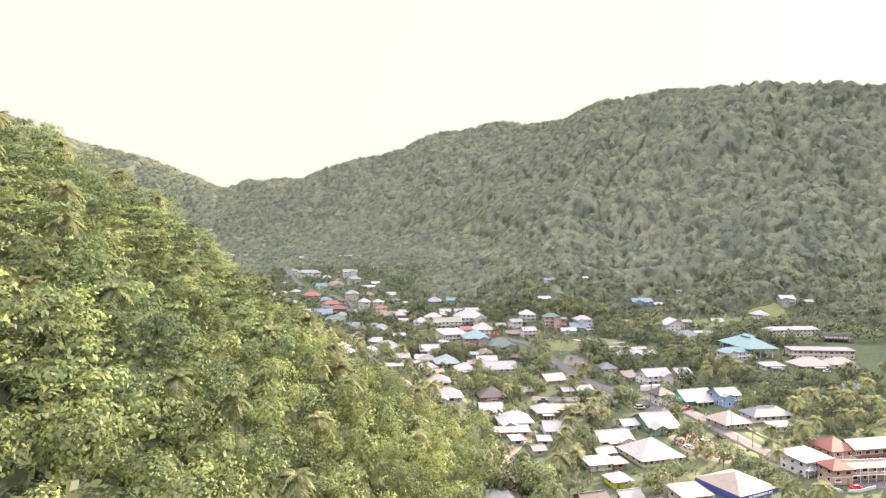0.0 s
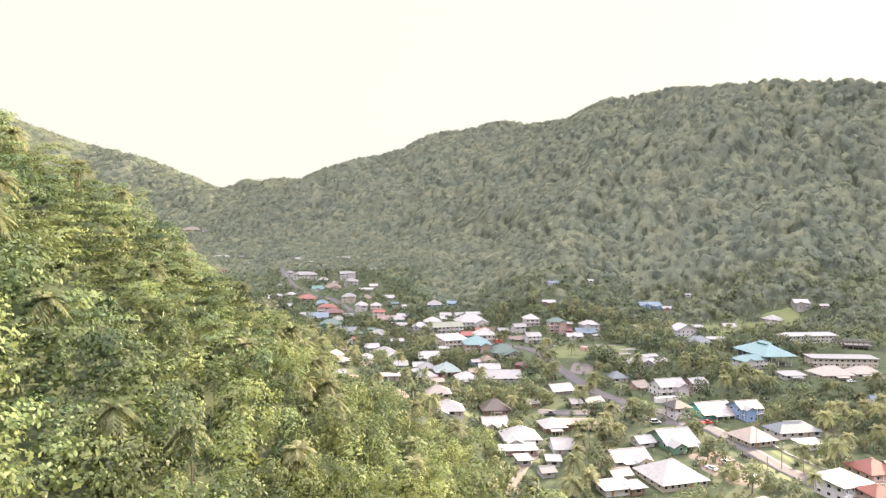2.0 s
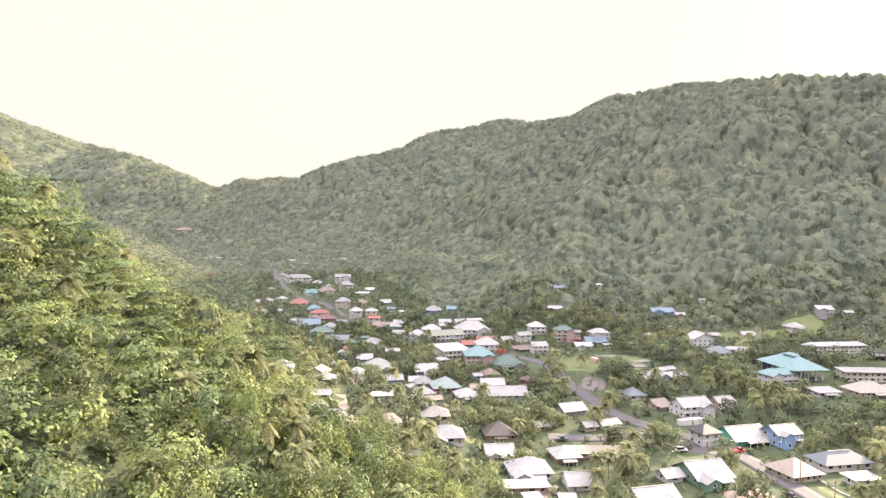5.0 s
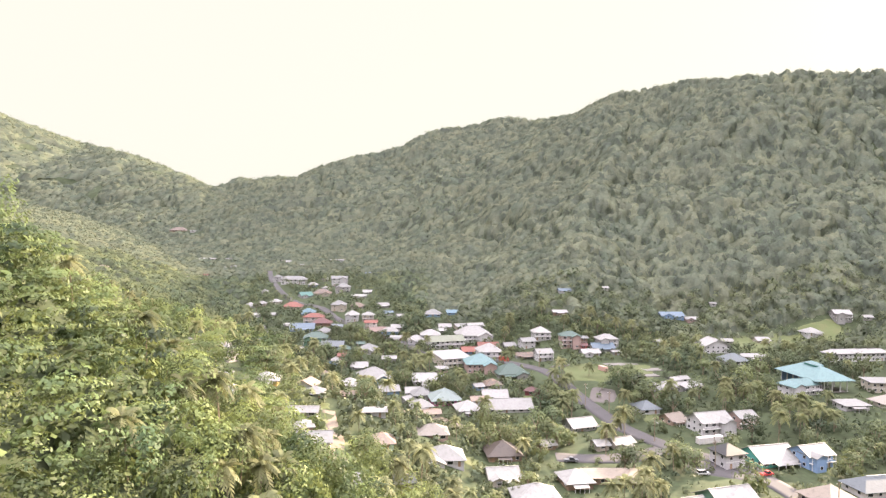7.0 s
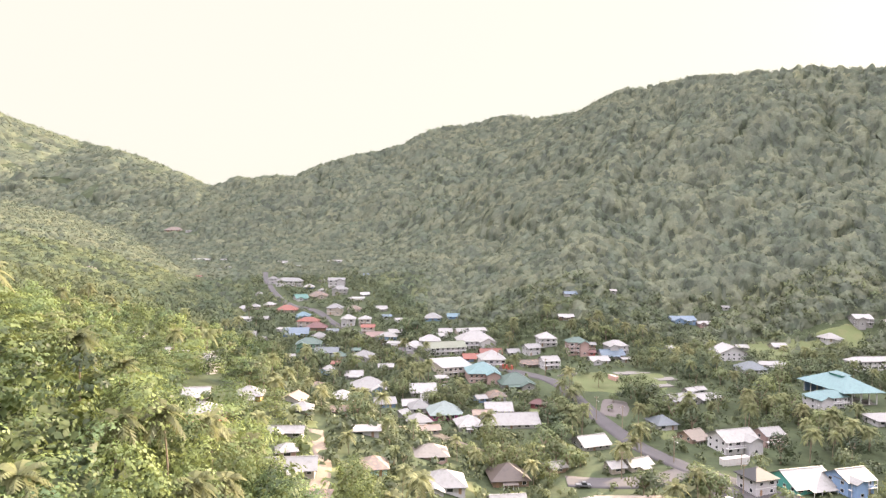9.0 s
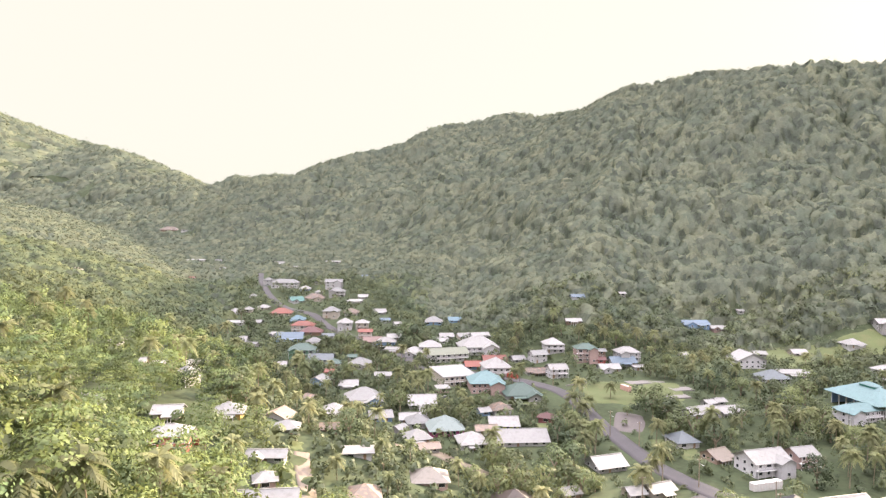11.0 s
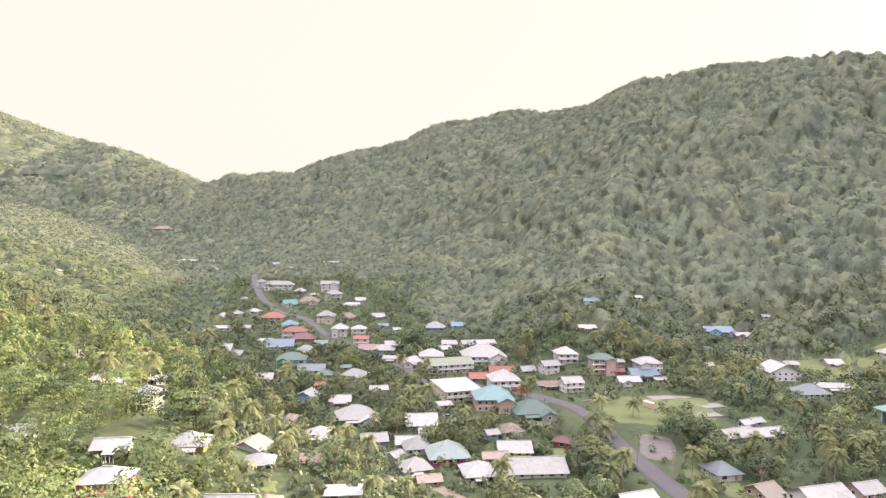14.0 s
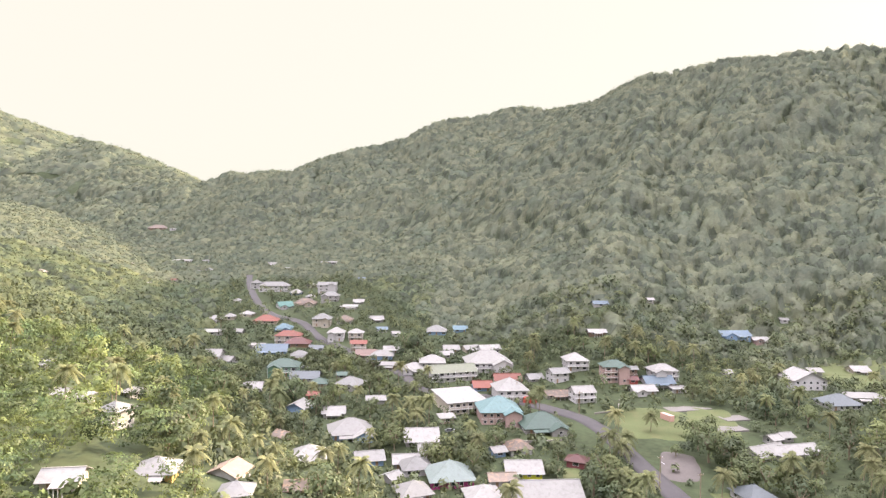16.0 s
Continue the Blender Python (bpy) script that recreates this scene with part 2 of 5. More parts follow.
def ribbon(name, points, width, lift, material, label, category, clear=True, kerb=0.0):
    """A road or path draped over the ground along a line."""
    pts = [Vector((x, y)) for x, y in points]
    fine_pts = []
    for k in range(len(pts) - 1):
        p0, p1, p2, p3 = pts[max(k - 1, 0)], pts[k], pts[k + 1], pts[min(k + 2, len(pts) - 1)]
        steps = max(2, int((p2 - p1).length / 4))
        for i in range(steps):
            u = i / steps
            fine_pts.append(0.5 * (2 * p1 + (p2 - p0) * u + (2 * p0 - 5 * p1 + 4 * p2 - p3) * u * u + (3 * p1 - p0 - 3 * p2 + p3) * u ** 3))
    fine_pts.append(pts[-1])
    verts, faces = [], []
    for k, p in enumerate(fine_pts):
        d = (fine_pts[min(k + 1, len(fine_pts) - 1)] - fine_pts[max(k - 1, 0)]).normalized()
        side = Vector((d.y, -d.x))
        for s in (-1, -0.5, 0, 0.5, 1):
            q = p + side * (s * width / 2)
            verts.append((q.x, q.y, ground_at(q.x, q.y) + lift))
        for s in (-1, 1):
            q = p + side * (s * (width / 2 + 0.15))
            verts.append((q.x, q.y, ground_at(q.x, q.y) - 0.6))
        if clear:
            KEEP_CLEAR.append((p.x, p.y, width / 2 + 2.5))
            CLEAR_FRONT.append((p.x - 0.03 * p.x, p.y - 7, 5.5))
    for k in range(len(fine_pts) - 1):
        a, b = 7 * k, 7 * k + 7
        order = (5, 0, 1, 2, 3, 4, 6)
        for i, j in zip(order, order[1:]):
            faces.append((a + i, a + j, b + j, b + i))
    ob = new(name, mesh_from(name, verts, faces, material, True))
    return tagged(ob, label, category, kind="structure")


def patch(name, cx, cy, w, d, turn, lift, material, label, category, seed=0, clear=True, ragged=0.14):
    """An uneven-edged piece of lawn or paving draped over the ground."""
    rng = np.random.RandomState(seed + 11)
    rings, spokes = 6, 36
    wob = 1 + ragged * np.interp(np.arange(spokes), np.arange(0, spokes + 1, 3), np.append(v := rng.uniform(-1, 1, 12), v[0]))
    verts, faces = [(cx, cy, ground_at(cx, cy) + lift)], []
    c, s = math.cos(radians(turn)), math.sin(radians(turn))
    for r in range(1, rings + 1):
        for k in range(spokes):
            a = 2 * math.pi * k / spokes
            q = max(abs(math.cos(a)), abs(math.sin(a))) ** 0.75
            u, w2 = math.cos(a) / q * w / 2 * r / rings * wob[k], math.sin(a) / q * d / 2 * r / rings * wob[k]
            x, y = cx + c * u - s * w2, cy + s * u + c * w2
            verts.append((x, y, ground_at(x, y) + (lift if r < rings else -0.5)))
    for k in range(spokes):
        faces.append((0, 1 + k, 1 + (k + 1) % spokes))
        for r in range(rings - 1):
            a, b = 1 + r * spokes, 1 + (r + 1) * spokes
            faces.append((a + k, b + k, b + (k + 1) % spokes, a + (k + 1) % spokes))
    if clear:
        for u in np.linspace(-0.5, 0.5, max(2, int(w / 7))):
            for w2 in np.linspace(-0.5, 0.5, max(2, int(d / 7))):
                KEEP_CLEAR.append((cx + c * u * w - s * w2 * d, cy + s * u * w + c * w2 * d, 4.5))
    ob = new(name, mesh_from(name, verts, faces, material, True))
    return tagged(ob, label, category, kind="structure")


ribbon("road", ((-235, 830), (-223, 795), (-191, 722), (-162, 672), (-129, 646), (-108, 610), (-89, 588), (-66, 562), (-40, 531), (-28, 503), (-10, 495)), 6.5, 0.30, M_ASPHALT,
       "grey asphalt road climbing through the upper village", "road")
ribbon("road", ((220, 215), (151, 229), (133, 240), (123, 258), (118, 277), (112, 303), (104, 322), (86, 337), (72, 361), (63, 396), (57, 430), (53, 450), (47, 463), (38, 473), (26, 482), (5, 493), (-10, 495)), 8.0, 0.34, M_ASPHALT,
       "worn grey asphalt road winding through the village", "road")
ribbon("lane", ((85, 338), (72, 329), (58, 325), (37, 325)), 9, 0.28, M_ASPHALT, "wide asphalt side lane between white-roofed houses", "lane")
ribbon("lane", ((20, 205), (18, 235), (24, 259), (33, 277)), 4, 0.25, M_DIRT, "pale dirt lane beside a low stone wall", "lane")
ribbon("lane", ((-37, 255), (-39, 270), (-43, 295), (-48, 309), (-52, 322)), 5, 0.25, M_DIRT, "brown dirt track at the foot of the slope", "lane")
ribbon("lane", ((-27, 367), (-13, 370), (-3, 360), (8, 350)), 5, 0.25, M_DIRT, "short dirt track between houses", "lane")
patch("lawn", 78, 461, 34, 50, -14, 0.22, M_GRASS, "mown village green beside the main road", "lawn", 1)
patch("paving", 74, 413, 15, 30, -14, 0.24, M_YARD, "worn grey-brown yard beside the road", "paving", 2, ragged=0.07)
patch("lawn", 105, 466, 22, 40, -14, 0.21, M_GRASS, "rough grass round old concrete slabs", "lawn", 7)
patch("lawn", 53, 500, 8, 26, -4, 0.21, M_GRASS, "small lawn beside a white house", "lawn", 8)
patch("lawn", 210, 541, 42, 30, 12, 0.24, M_GRASS, "open grass below the school buildings", "lawn", 9)
patch("lawn", 240, 566, 110, 26, 4, 0.3, M_GRASS, "sloping grass clearing below the wooded hill", "lawn", 3)
patch("lawn", 135, 268, 18, 36, 12, 0.22, M_GRASS, "mown roadside lawn", "lawn", 4)
patch("paving", 100, 262, 20, 36, 12, 0.22, M_DIRT, "bare gravel car park", "paving", 5)
patch("paving", 100, 316, 32, 16, -10, 0.26, M_ASPHALT, "asphalt forecourt in front of the hall", "paving", 6)
patch("lawn", -79, 334, 6, 8, -15, 0.2, M_GRASS, "rough lawn beside the houses", "lawn", 20, clear=False, ragged=0.3)
patch("lawn", -91, 318, 5, 7, 22, 0.2, M_GRASS, "rough lawn beside the houses", "lawn", 21, clear=False, ragged=0.3)
patch("lawn", -39, 291, 7, 10, 19, 0.2, M_GRASS, "rough lawn beside the houses", "lawn", 22, clear=False, ragged=0.3)
patch("lawn", -55, 325, 6, 8, 16, 0.2, M_GRASS, "rough lawn beside the houses", "lawn", 23, clear=False, ragged=0.3)
patch("lawn", -23, 303, 8, 10, 13, 0.2, M_GRASS, "rough lawn beside the houses", "lawn", 24, clear=False, ragged=0.3)
patch("lawn", 28, 266, 7, 9, 10, 0.2, M_GRASS, "rough lawn beside the houses", "lawn", 25, clear=False, ragged=0.3)
patch("lawn", 120, 258, 14, 18, 7, 0.2, M_GRASS, "rough lawn beside the houses", "lawn", 26, clear=False, ragged=0.3)
patch("lawn", 33, 403, 8, 10, 4, 0.2, M_GRASS, "rough lawn beside the houses", "lawn", 27, clear=False, ragged=0.3)
patch("lawn", 33, 442, 12, 15, 1, 0.2, M_GRASS, "rough lawn beside the houses", "lawn", 28, clear=False, ragged=0.3)
patch("lawn", 89, 376, 10, 13, -2, 0.2, M_GRASS, "rough lawn beside the houses", "lawn", 29, clear=False, ragged=0.3)
patch("lawn", 80, 388, 8, 10, -5, 0.2, M_GRASS, "rough lawn beside the houses", "lawn", 30, clear=False, ragged=0.3)
patch("lawn", 45, 500, 11, 15, -8, 0.2, M_GRASS, "rough lawn beside the houses", "lawn", 31, clear=False, ragged=0.3)
patch("lawn", 150, 562, 23, 30, -11, 0.2, M_GRASS, "rough lawn beside the houses", "lawn", 32, clear=False, ragged=0.3)
patch("lawn", 26, 508, 12, 15, -14, 0.2, M_GRASS, "rough lawn beside the houses", "lawn", 33, clear=False, ragged=0.3)
patch("lawn", 3, 314, 8, 10, 23, 0.2, M_GRASS, "rough lawn beside the houses", "lawn", 34, clear=False, ragged=0.3)
patch("lawn", 138, 319, 8, 11, 20, 0.2, M_GRASS, "rough lawn beside the houses", "lawn", 35, clear=False, ragged=0.3)
patch("lawn", 278, 565, 25, 32, 17, 0.2, M_GRASS, "rough lawn beside the houses", "lawn", 36, clear=False, ragged=0.3)
patch("lawn", -44, 502, 12, 15, 14, 0.2, M_GRASS, "rough lawn beside the houses", "lawn", 37, clear=False, ragged=0.3)
patch("lawn", 185, 288, 15, 20, 11, 0.2, M_GRASS, "rough lawn beside the houses", "lawn", 38, clear=False, ragged=0.3)
patch("lawn", 87, 232, 8, 11, 8, 0.2, M_GRASS, "rough lawn beside the houses", "lawn", 39, clear=False, ragged=0.3)
patch("lawn", -40, 368, 7, 9, 5, 0.2, M_GRASS, "rough lawn beside the houses", "lawn", 40, clear=False, ragged=0.3)
patch("lawn", -54, 261, 5, 6, 2, 0.2, M_GRASS, "rough lawn beside the houses", "lawn", 41, clear=False, ragged=0.3)


# ---- houses ----
ROOFS = {"white": (0.211, 0.208, 0.211), "grey": (0.141, 0.141, 0.145), "cream": (0.211, 0.189, 0.172), "tan": (0.185, 0.154, 0.132), "brown": (0.0911, 0.07, 0.0578),
         "umber": (0.0514, 0.0394, 0.0334), "charcoal": (0.0243, 0.0243, 0.0243), "slate": (0.0911, 0.106, 0.122), "blue": (0.085, 0.122, 0.167), "sky": (0.0762, 0.137, 0.176),
         "aqua": (0.0911, 0.158, 0.17), "paleaqua": (0.167, 0.207, 0.207), "teal": (0.0425, 0.127, 0.112), "green": (0.0486, 0.0816, 0.07), "sage": (0.146, 0.158, 0.122),
         "red": (0.152, 0.0456, 0.0303), "maroon": (0.085, 0.0303, 0.0273), "pink": (0.158, 0.101, 0.0911), "rusty": (0.17, 0.137, 0.118)}
WALLS = {"white": (0.432, 0.424, 0.424), "cream": (0.4, 0.36, 0.304), "grey": (0.272, 0.264, 0.256), "ochre": (0.432, 0.288, 0.101), "brown": (0.202, 0.144, 0.101),
         "blue": (0.179, 0.274, 0.418), "pink": (0.33, 0.235, 0.21), "coral": (0.5, 0.16, 0.13), "peach": (0.33, 0.24, 0.19), "red": (0.325, 0.072, 0.0648), "maroon": (0.202, 0.0648, 0.072), "green": (0.108, 0.202, 0.144),
         "yellow": (0.446, 0.446, 0.0432), "magenta": (0.288, 0.0504, 0.144), "aqua": (0.288, 0.446, 0.446), "teal": (0.072, 0.302, 0.259)}
ROOFS = {k: tuple(m * u * 0.72 for u, m in zip(c, (1.0, 1.0, 0.9))) for k, c in ROOFS.items()}
WALLS = {k: tuple(0.85 * u for u in c) for k, c in WALLS.items()}
M_ROOF = {k: surface("roof_" + k, c, 0.6, 0.1, 1.2, 0.25, 0.05, stain=(0.3, 0.17, 0.1) if k in ("rusty", "brown") else (0.5 * c[0], 0.47 * c[1], 0.43 * c[2]), stain_amount=0.75 if k == "rusty" else 0.5, random_by_object=0.3, gloss=0.3, ribs=1.1) for k, c in ROOFS.items()}
M_WALL = {k: surface("wall_" + k, c, 0.75, 0.1, 1.5, 0.3, 0.05, stain=(0.5 * c[0], 0.47 * c[1], 0.42 * c[2]), stain_amount=0.35, random_by_object=0.15, gloss=0.25) for k, c in WALLS.items()}


def box_geo(verts, faces, x0, x1, y0, y1, z0, z1):
    b = len(verts)
    verts += [(x0, y0, z0), (x1, y0, z0), (x1, y1, z0), (x0, y1, z0), (x0, y0, z1), (x1, y0, z1), (x1, y1, z1), (x0, y1, z1)]
    faces += [(b, b + 3, b + 2, b + 1), (b + 4, b + 5, b + 6, b + 7), (b, b + 1, b + 5, b + 4), (b + 1, b + 2, b + 6, b + 5), (b + 2, b + 3, b + 7, b + 6), (b + 3, b, b + 4, b + 7)]


def box_mesh(name, size, material, z0=0.0):
    v, f = [], []
    box_geo(v, f, -size[0] / 2, size[0] / 2, -size[1] / 2, size[1] / 2, z0, z0 + size[2])
    return mesh_from(name, v, f, material)


def window_meshes(w, h):
    """A frame of one piece round a sunk pane."""
    a, b = w / 2, 0.08
    ring = [(-a - b, -b), (a + b, -b), (a + b, h + b), (-a - b, h + b), (-a, 0), (a, 0), (a, h), (-a, h)]
    v = [(x, -0.05, z) for x, z in ring] + [(x, 0.06, z) for x, z in ring]
    f = []
    for k in range(4):
        j = (k + 1) % 4
        f += [(k, j, 4 + j, 4 + k), (8 + k, 12 + k, 12 + j, 8 + j), (k, 8 + k, 8 + j, j), (4 + k, 4 + j, 12 + j, 12 + k)]
    return mesh_from("window", v, f, M_TRIM), box_mesh("pane", (w, 0.03, h), M_GLASS, 0.0)


WINDOW, PANE = window_meshes(1.2, 1.1)
WIDE_WINDOW, WIDE_PANE = window_meshes(2.0, 1.15)
DOOR = box_mesh("door", (0.95, 0.08, 2.05), M_DOOR)
POST = box_mesh("post", (0.14, 0.14, 2.5), M_TRIM)


def roof_mesh(kind, w, d, rise, over, material):
    """A roof of real thickness over a w x d plan, its ridge along x."""
    a, b, th = w / 2 + over, d / 2 + over, 0.16
    if kind == "flat":
        top = [(-a, -b, 0.1), (a, -b, 0.1), (a, b, 0.1 + rise * 0.6), (-a, b, 0.1 + rise * 0.6)]
        low = [(x, y, z - 0.3) for x, y, z in top]
        return mesh_from("roof", top + low, [(0, 1, 2, 3), (7, 6, 5, 4), (0, 4, 5, 1), (1, 5, 6, 2), (2, 6, 7, 3), (3, 7, 4, 0)], material)
    r = max(a - b, 0.3) if kind == "hip" else a
    top = [(-a, -b, 0), (a, -b, 0), (a, b, 0), (-a, b, 0), (-r, 0, rise), (r, 0, rise)]
    low = [(x, y, z - th) for x, y, z in top]
    f = [(0, 1, 5, 4), (2, 3, 4, 5), (1, 2, 5), (3, 0, 4), (6, 10, 11, 7), (8, 11, 10, 9), (7, 11, 8), (9, 10, 6), (0, 6, 7, 1), (1, 7, 8, 2), (2, 8, 9, 3), (3, 9, 6, 0)]
    if kind == "gable":
        f = [(0, 1, 5, 4), (2, 3, 4, 5), (6, 10, 11, 7), (8, 11, 10, 9), (0, 6, 7, 1), (2, 8, 9, 3), (1, 7, 11, 5), (5, 11, 8, 2), (3, 9, 10, 4), (4, 10, 6, 0)]
    return mesh_from("roof", top + low, f, material)


def house(x, y, w, d, storeys, turn, kind, roof, wall, rise=None, over=0.9):
    rng = random.Random(int(x * 7 + y * 13))
    if abs(turn) < 60:
        y, d = y + 0.1 * d, max(d * 1.2, 5.2)
    else:
        w = max(w * 1.15, 6.0)
    z = min(ground_at(x + u * w * 0.4, y + v * d * 0.4) for u in (-1, 1) for v in (-1, 1))
    z = max(z, ground_at(x, y) - 1.2)
    height = 2.7 * storeys + 0.15 - (0.35 if storeys == 1 else 0)
    rise = rise or min(w, d) * (0.34 if kind == "hip" else 0.31 if kind == "gable" else 0.14)
    words = {1: "one-storey", 2: "two-storey", 3: "three-storey"}[storeys]
    colour = {"paleaqua": "pale aqua", "sky": "sky-blue", "rusty": "rust-streaked white"}.get(roof, roof)
    shape = {"hip": "hipped", "gable": "gabled", "flat": "low-pitched"}[kind]
    home = new("house")
    home.matrix_basis = pose(x, y, z, 0, 0, turn)
    tagged(home, f"{words} {wall}-walled house with a {colour} {shape} metal roof", "house", group="village houses")
    v, f = [], []
    box_geo(v, f, -w / 2, w / 2, -d / 2, d / 2, -2.5, height)
    if kind == "gable":
        b = len(v)
        k = rise * d / (d + 2 * over)
        v += [(-w / 2, -d / 2, height), (-w / 2, d / 2, height), (-w / 2, 0, height + k), (w / 2, -d / 2, height), (w / 2, d / 2, height), (w / 2, 0, height + k)]
        f += [(b, b + 2, b + 1), (b + 3, b + 4, b + 5)]
    part("wall", mesh_from("wall", v, f, M_WALL[wall]), home)
    part("roof", roof_mesh(kind, w, d, rise, over, M_ROOF[roof]), home, at=pose(0, 0, height + 0.02 - (rise * over / (d / 2 + over) if kind == "gable" else 0)))
    near = y < 560
    if kind != "flat" and near:
        half = w / 2 + over if kind == "gable" else max(w / 2 - d / 2, 0.3)
        v, f = [], []
        box_geo(v, f, -half, half, -0.22, 0.22, rise - 0.06, rise + 0.07)
        part("ridge_cap", mesh_from("ridge_cap", v, f, M_ROOF[roof]), home, at=pose(0, 0, height + 0.02 - (rise * over / (d / 2 + over) if kind == "gable" else 0)))
    if storeys > 1:
        deep = rng.random() < 0.7
        for s in range(1, storeys):
            out = 1.4 if deep else 0.1
            v, f = [], []
            box_geo(v, f, -w / 2 - 0.3, w / 2 + 0.3, -d / 2 - out, -d / 2, 2.7 * s - 0.05, 2.7 * s + 0.12)
            part("balcony", mesh_from("balcony", v, f, M_TRIM), home)
            if deep:
                n = max(3, int(w / 3) + 1)
                for k in range(n):
                    part("post", POST, home, at=pose(-w / 2 + k * w / (n - 1), -d / 2 - out + 0.12, 2.7 * s + 0.12))
                    part("post", POST, home, at=pose(-w / 2 + k * w / (n - 1), -d / 2 - out + 0.12, 2.7 * (s - 1) + 0.12))
                v, f = [], []
                box_geo(v, f, -w / 2, w / 2, -0.04, 0.04, 0.92, 1.0)
                part("handrail", mesh_from("handrail", v, f, M_TRIM), home, at=pose(0, -d / 2 - out + 0.12, 2.7 * s + 0.12))
                v, f = [], []
                box_geo(v, f, -w / 2, w / 2, -0.02, 0.02, 0.12, 0.6)
                part("balustrade", mesh_from("balustrade", v, f, M_WALL[wall]), home, at=pose(0, -d / 2 - out + 0.12, 2.7 * s + 0.12))
    gap = 2.6 if near else 3.6
    gap_w = gap + rng.uniform(-0.3, 1.0)
    if storeys == 1 and w > 7.5 and rng.random() < 0.55:
        # lean-to porch on posts
        pw, pd, px = w * rng.uniform(0.4, 0.85), rng.uniform(2.2, 3.4), rng.uniform(-0.12, 0.12) * w
        v, f = [], []
        y0, y1, za, zb = -d / 2 - pd, -d / 2 - 0.1, height - 0.75, height - 0.12
        v += [(px - pw / 2, y0, za), (px + pw / 2, y0, za), (px + pw / 2, y1, zb), (px - pw / 2, y1, zb)]
        v += [(a, b, c - 0.12) for a, b, c in v[:4]]
        f += [(0, 1, 2, 3), (7, 6, 5, 4), (0, 4, 5, 1), (1, 5, 6, 2), (2, 6, 7, 3), (3, 7, 4, 0)]
        part("porch_roof", mesh_from("porch_roof", v, f, M_ROOF[roof]), home)
        for k in range(4):
            part("post", POST, home, at=pose(px - pw / 2 + 0.25 + k * (pw - 0.5) / 3, y0 + 0.3, za - 2.6))
    if kind != "flat" and w > 10 and abs(turn) < 60 and rng.random() < 0.5:
        # cross wing with its own gable towards the front
        ww = min(w * 0.42, d * 0.8)
        ux = rng.choice((-1, 1)) * (w / 2 - ww / 2 - 0.4)
        ext, hr = d * 0.22 + 0.8, ww * 0.27
        v, f = [], []
        box_geo(v, f, ux - ww / 2, ux + ww / 2, -d / 2 - ext, -d / 2 + 0.2, -2.5, height)
        b = len(v)
        v += [(ux - ww / 2, -d / 2 - ext, height), (ux + ww / 2, -d / 2 - ext, height), (ux, -d / 2 - ext, height + hr * 0.9)]
        f += [(b, b + 1, b + 2)]
        part("wing", mesh_from("wing", v, f, M_WALL[wall]), home)
        wing_roof = part("wing_roof", roof_mesh("gable", ext + d * 0.55, ww, hr * 1.05, 0.6, M_ROOF[roof]), home, at=pose(ux, -d / 2 - ext / 2 + d * 0.27, height + 0.03 - hr * 1.05 * 0.6 / (ww / 2 + 0.6), 0, 0, 90))
        win = part("window", WINDOW, home, at=pose(ux, -d / 2 - ext - 0.02, 1.0))
        part("pane", PANE, win)
    for s in range(storeys):
        n = max(1, int((w - 1) / gap_w))
        door_at = rng.randrange(n) if s == 0 and n > 1 else -1
        for k in range(n):
            u = (k + 0.5) / n * w - w / 2
            if k == door_at:
                part("door", DOOR, home, at=pose(u, -d / 2 - 0.03, 0.1))
                continue
            wide = gap_w > 2.7 and (k + s) % 2 == 0
            win = part("window", WIDE_WINDOW if wide else WINDOW, home, at=pose(u, -d / 2 - 0.02, 2.7 * s + 0.95))
            part("pane", WIDE_PANE if wide else PANE, win)
        n = max(1, int((d - 1) / (gap + 0.6)))
        for k in range(n):
            u = (k + 0.5) / n * d - d / 2
            face = 1 if x < 20 else -1
            win = part("window", WINDOW, home, at=pose(face * (w / 2 + 0.02), u, 2.7 * s + 1.0, 0, 0, 90 * face))
            part("pane", PANE, win)
    KEEP_CLEAR.append((x, y, max(w, d) / 2 + 1.5))
    CLEAR_FRONT.append((x - 0.03 * x, y - d / 2 - 5, min(w / 2 + 1.5, 9)))
    CLEAR_FRONT.append((x - 0.06 * x, y - d / 2 - 13, min(w / 2, 6)))
    CLEAR_FRONT.append((x - 0.1 * x, y - d / 2 - 21, min(w / 2, 4.5)))
    for u in (-0.3, 0.3):
        KEEP_CLEAR.append((x + u * w * math.cos(radians(turn)), y + u * w * math.sin(radians(turn)) - 3, min(w, d) / 2 + 2.5))
    return home


house(-92.9, 317.0, 7.7, 5.3, 1, 12, "gable", "white", "cream")
house(-81.2, 335.8, 9.8, 7.1, 1, 8, "hip", "white", "ochre")
house(-67.3, 348.0, 6.5, 8.6, 1, 80, "gable", "rusty", "white")
house(-60.8, 335.8, 7.2, 5.8, 1, 10, "hip", "white", "grey")
house(-108.5, 364.1, 6.7, 6.3, 2, -15, "hip", "grey", "grey")
house(-162.3, 409.8, 4.8, 4.0, 1, -10, "gable", "white", "grey")
house(-133.6, 376.0, 4.5, 4.0, 1, 10, "gable", "white", "cream")
house(-127.0, 377.9, 4.5, 4.0, 1, 5, "flat", "white", "grey")
house(-123.8, 400.8, 4.5, 4.0, 1, -20, "flat", "white", "grey")
house(-339.0, 656.6, 7.7, 5.3, 1, 10, "hip", "tan", "white")
house(-310.1, 711.7, 7.9, 4.4, 1, 0, "gable", "pink", "white")
house(-427.8, 922.9, 12.5, 7.2, 1, 5, "gable", "cream", "cream")
house(-370.1, 841.9, 4.9, 4.0, 1, 0, "flat", "white", "white")
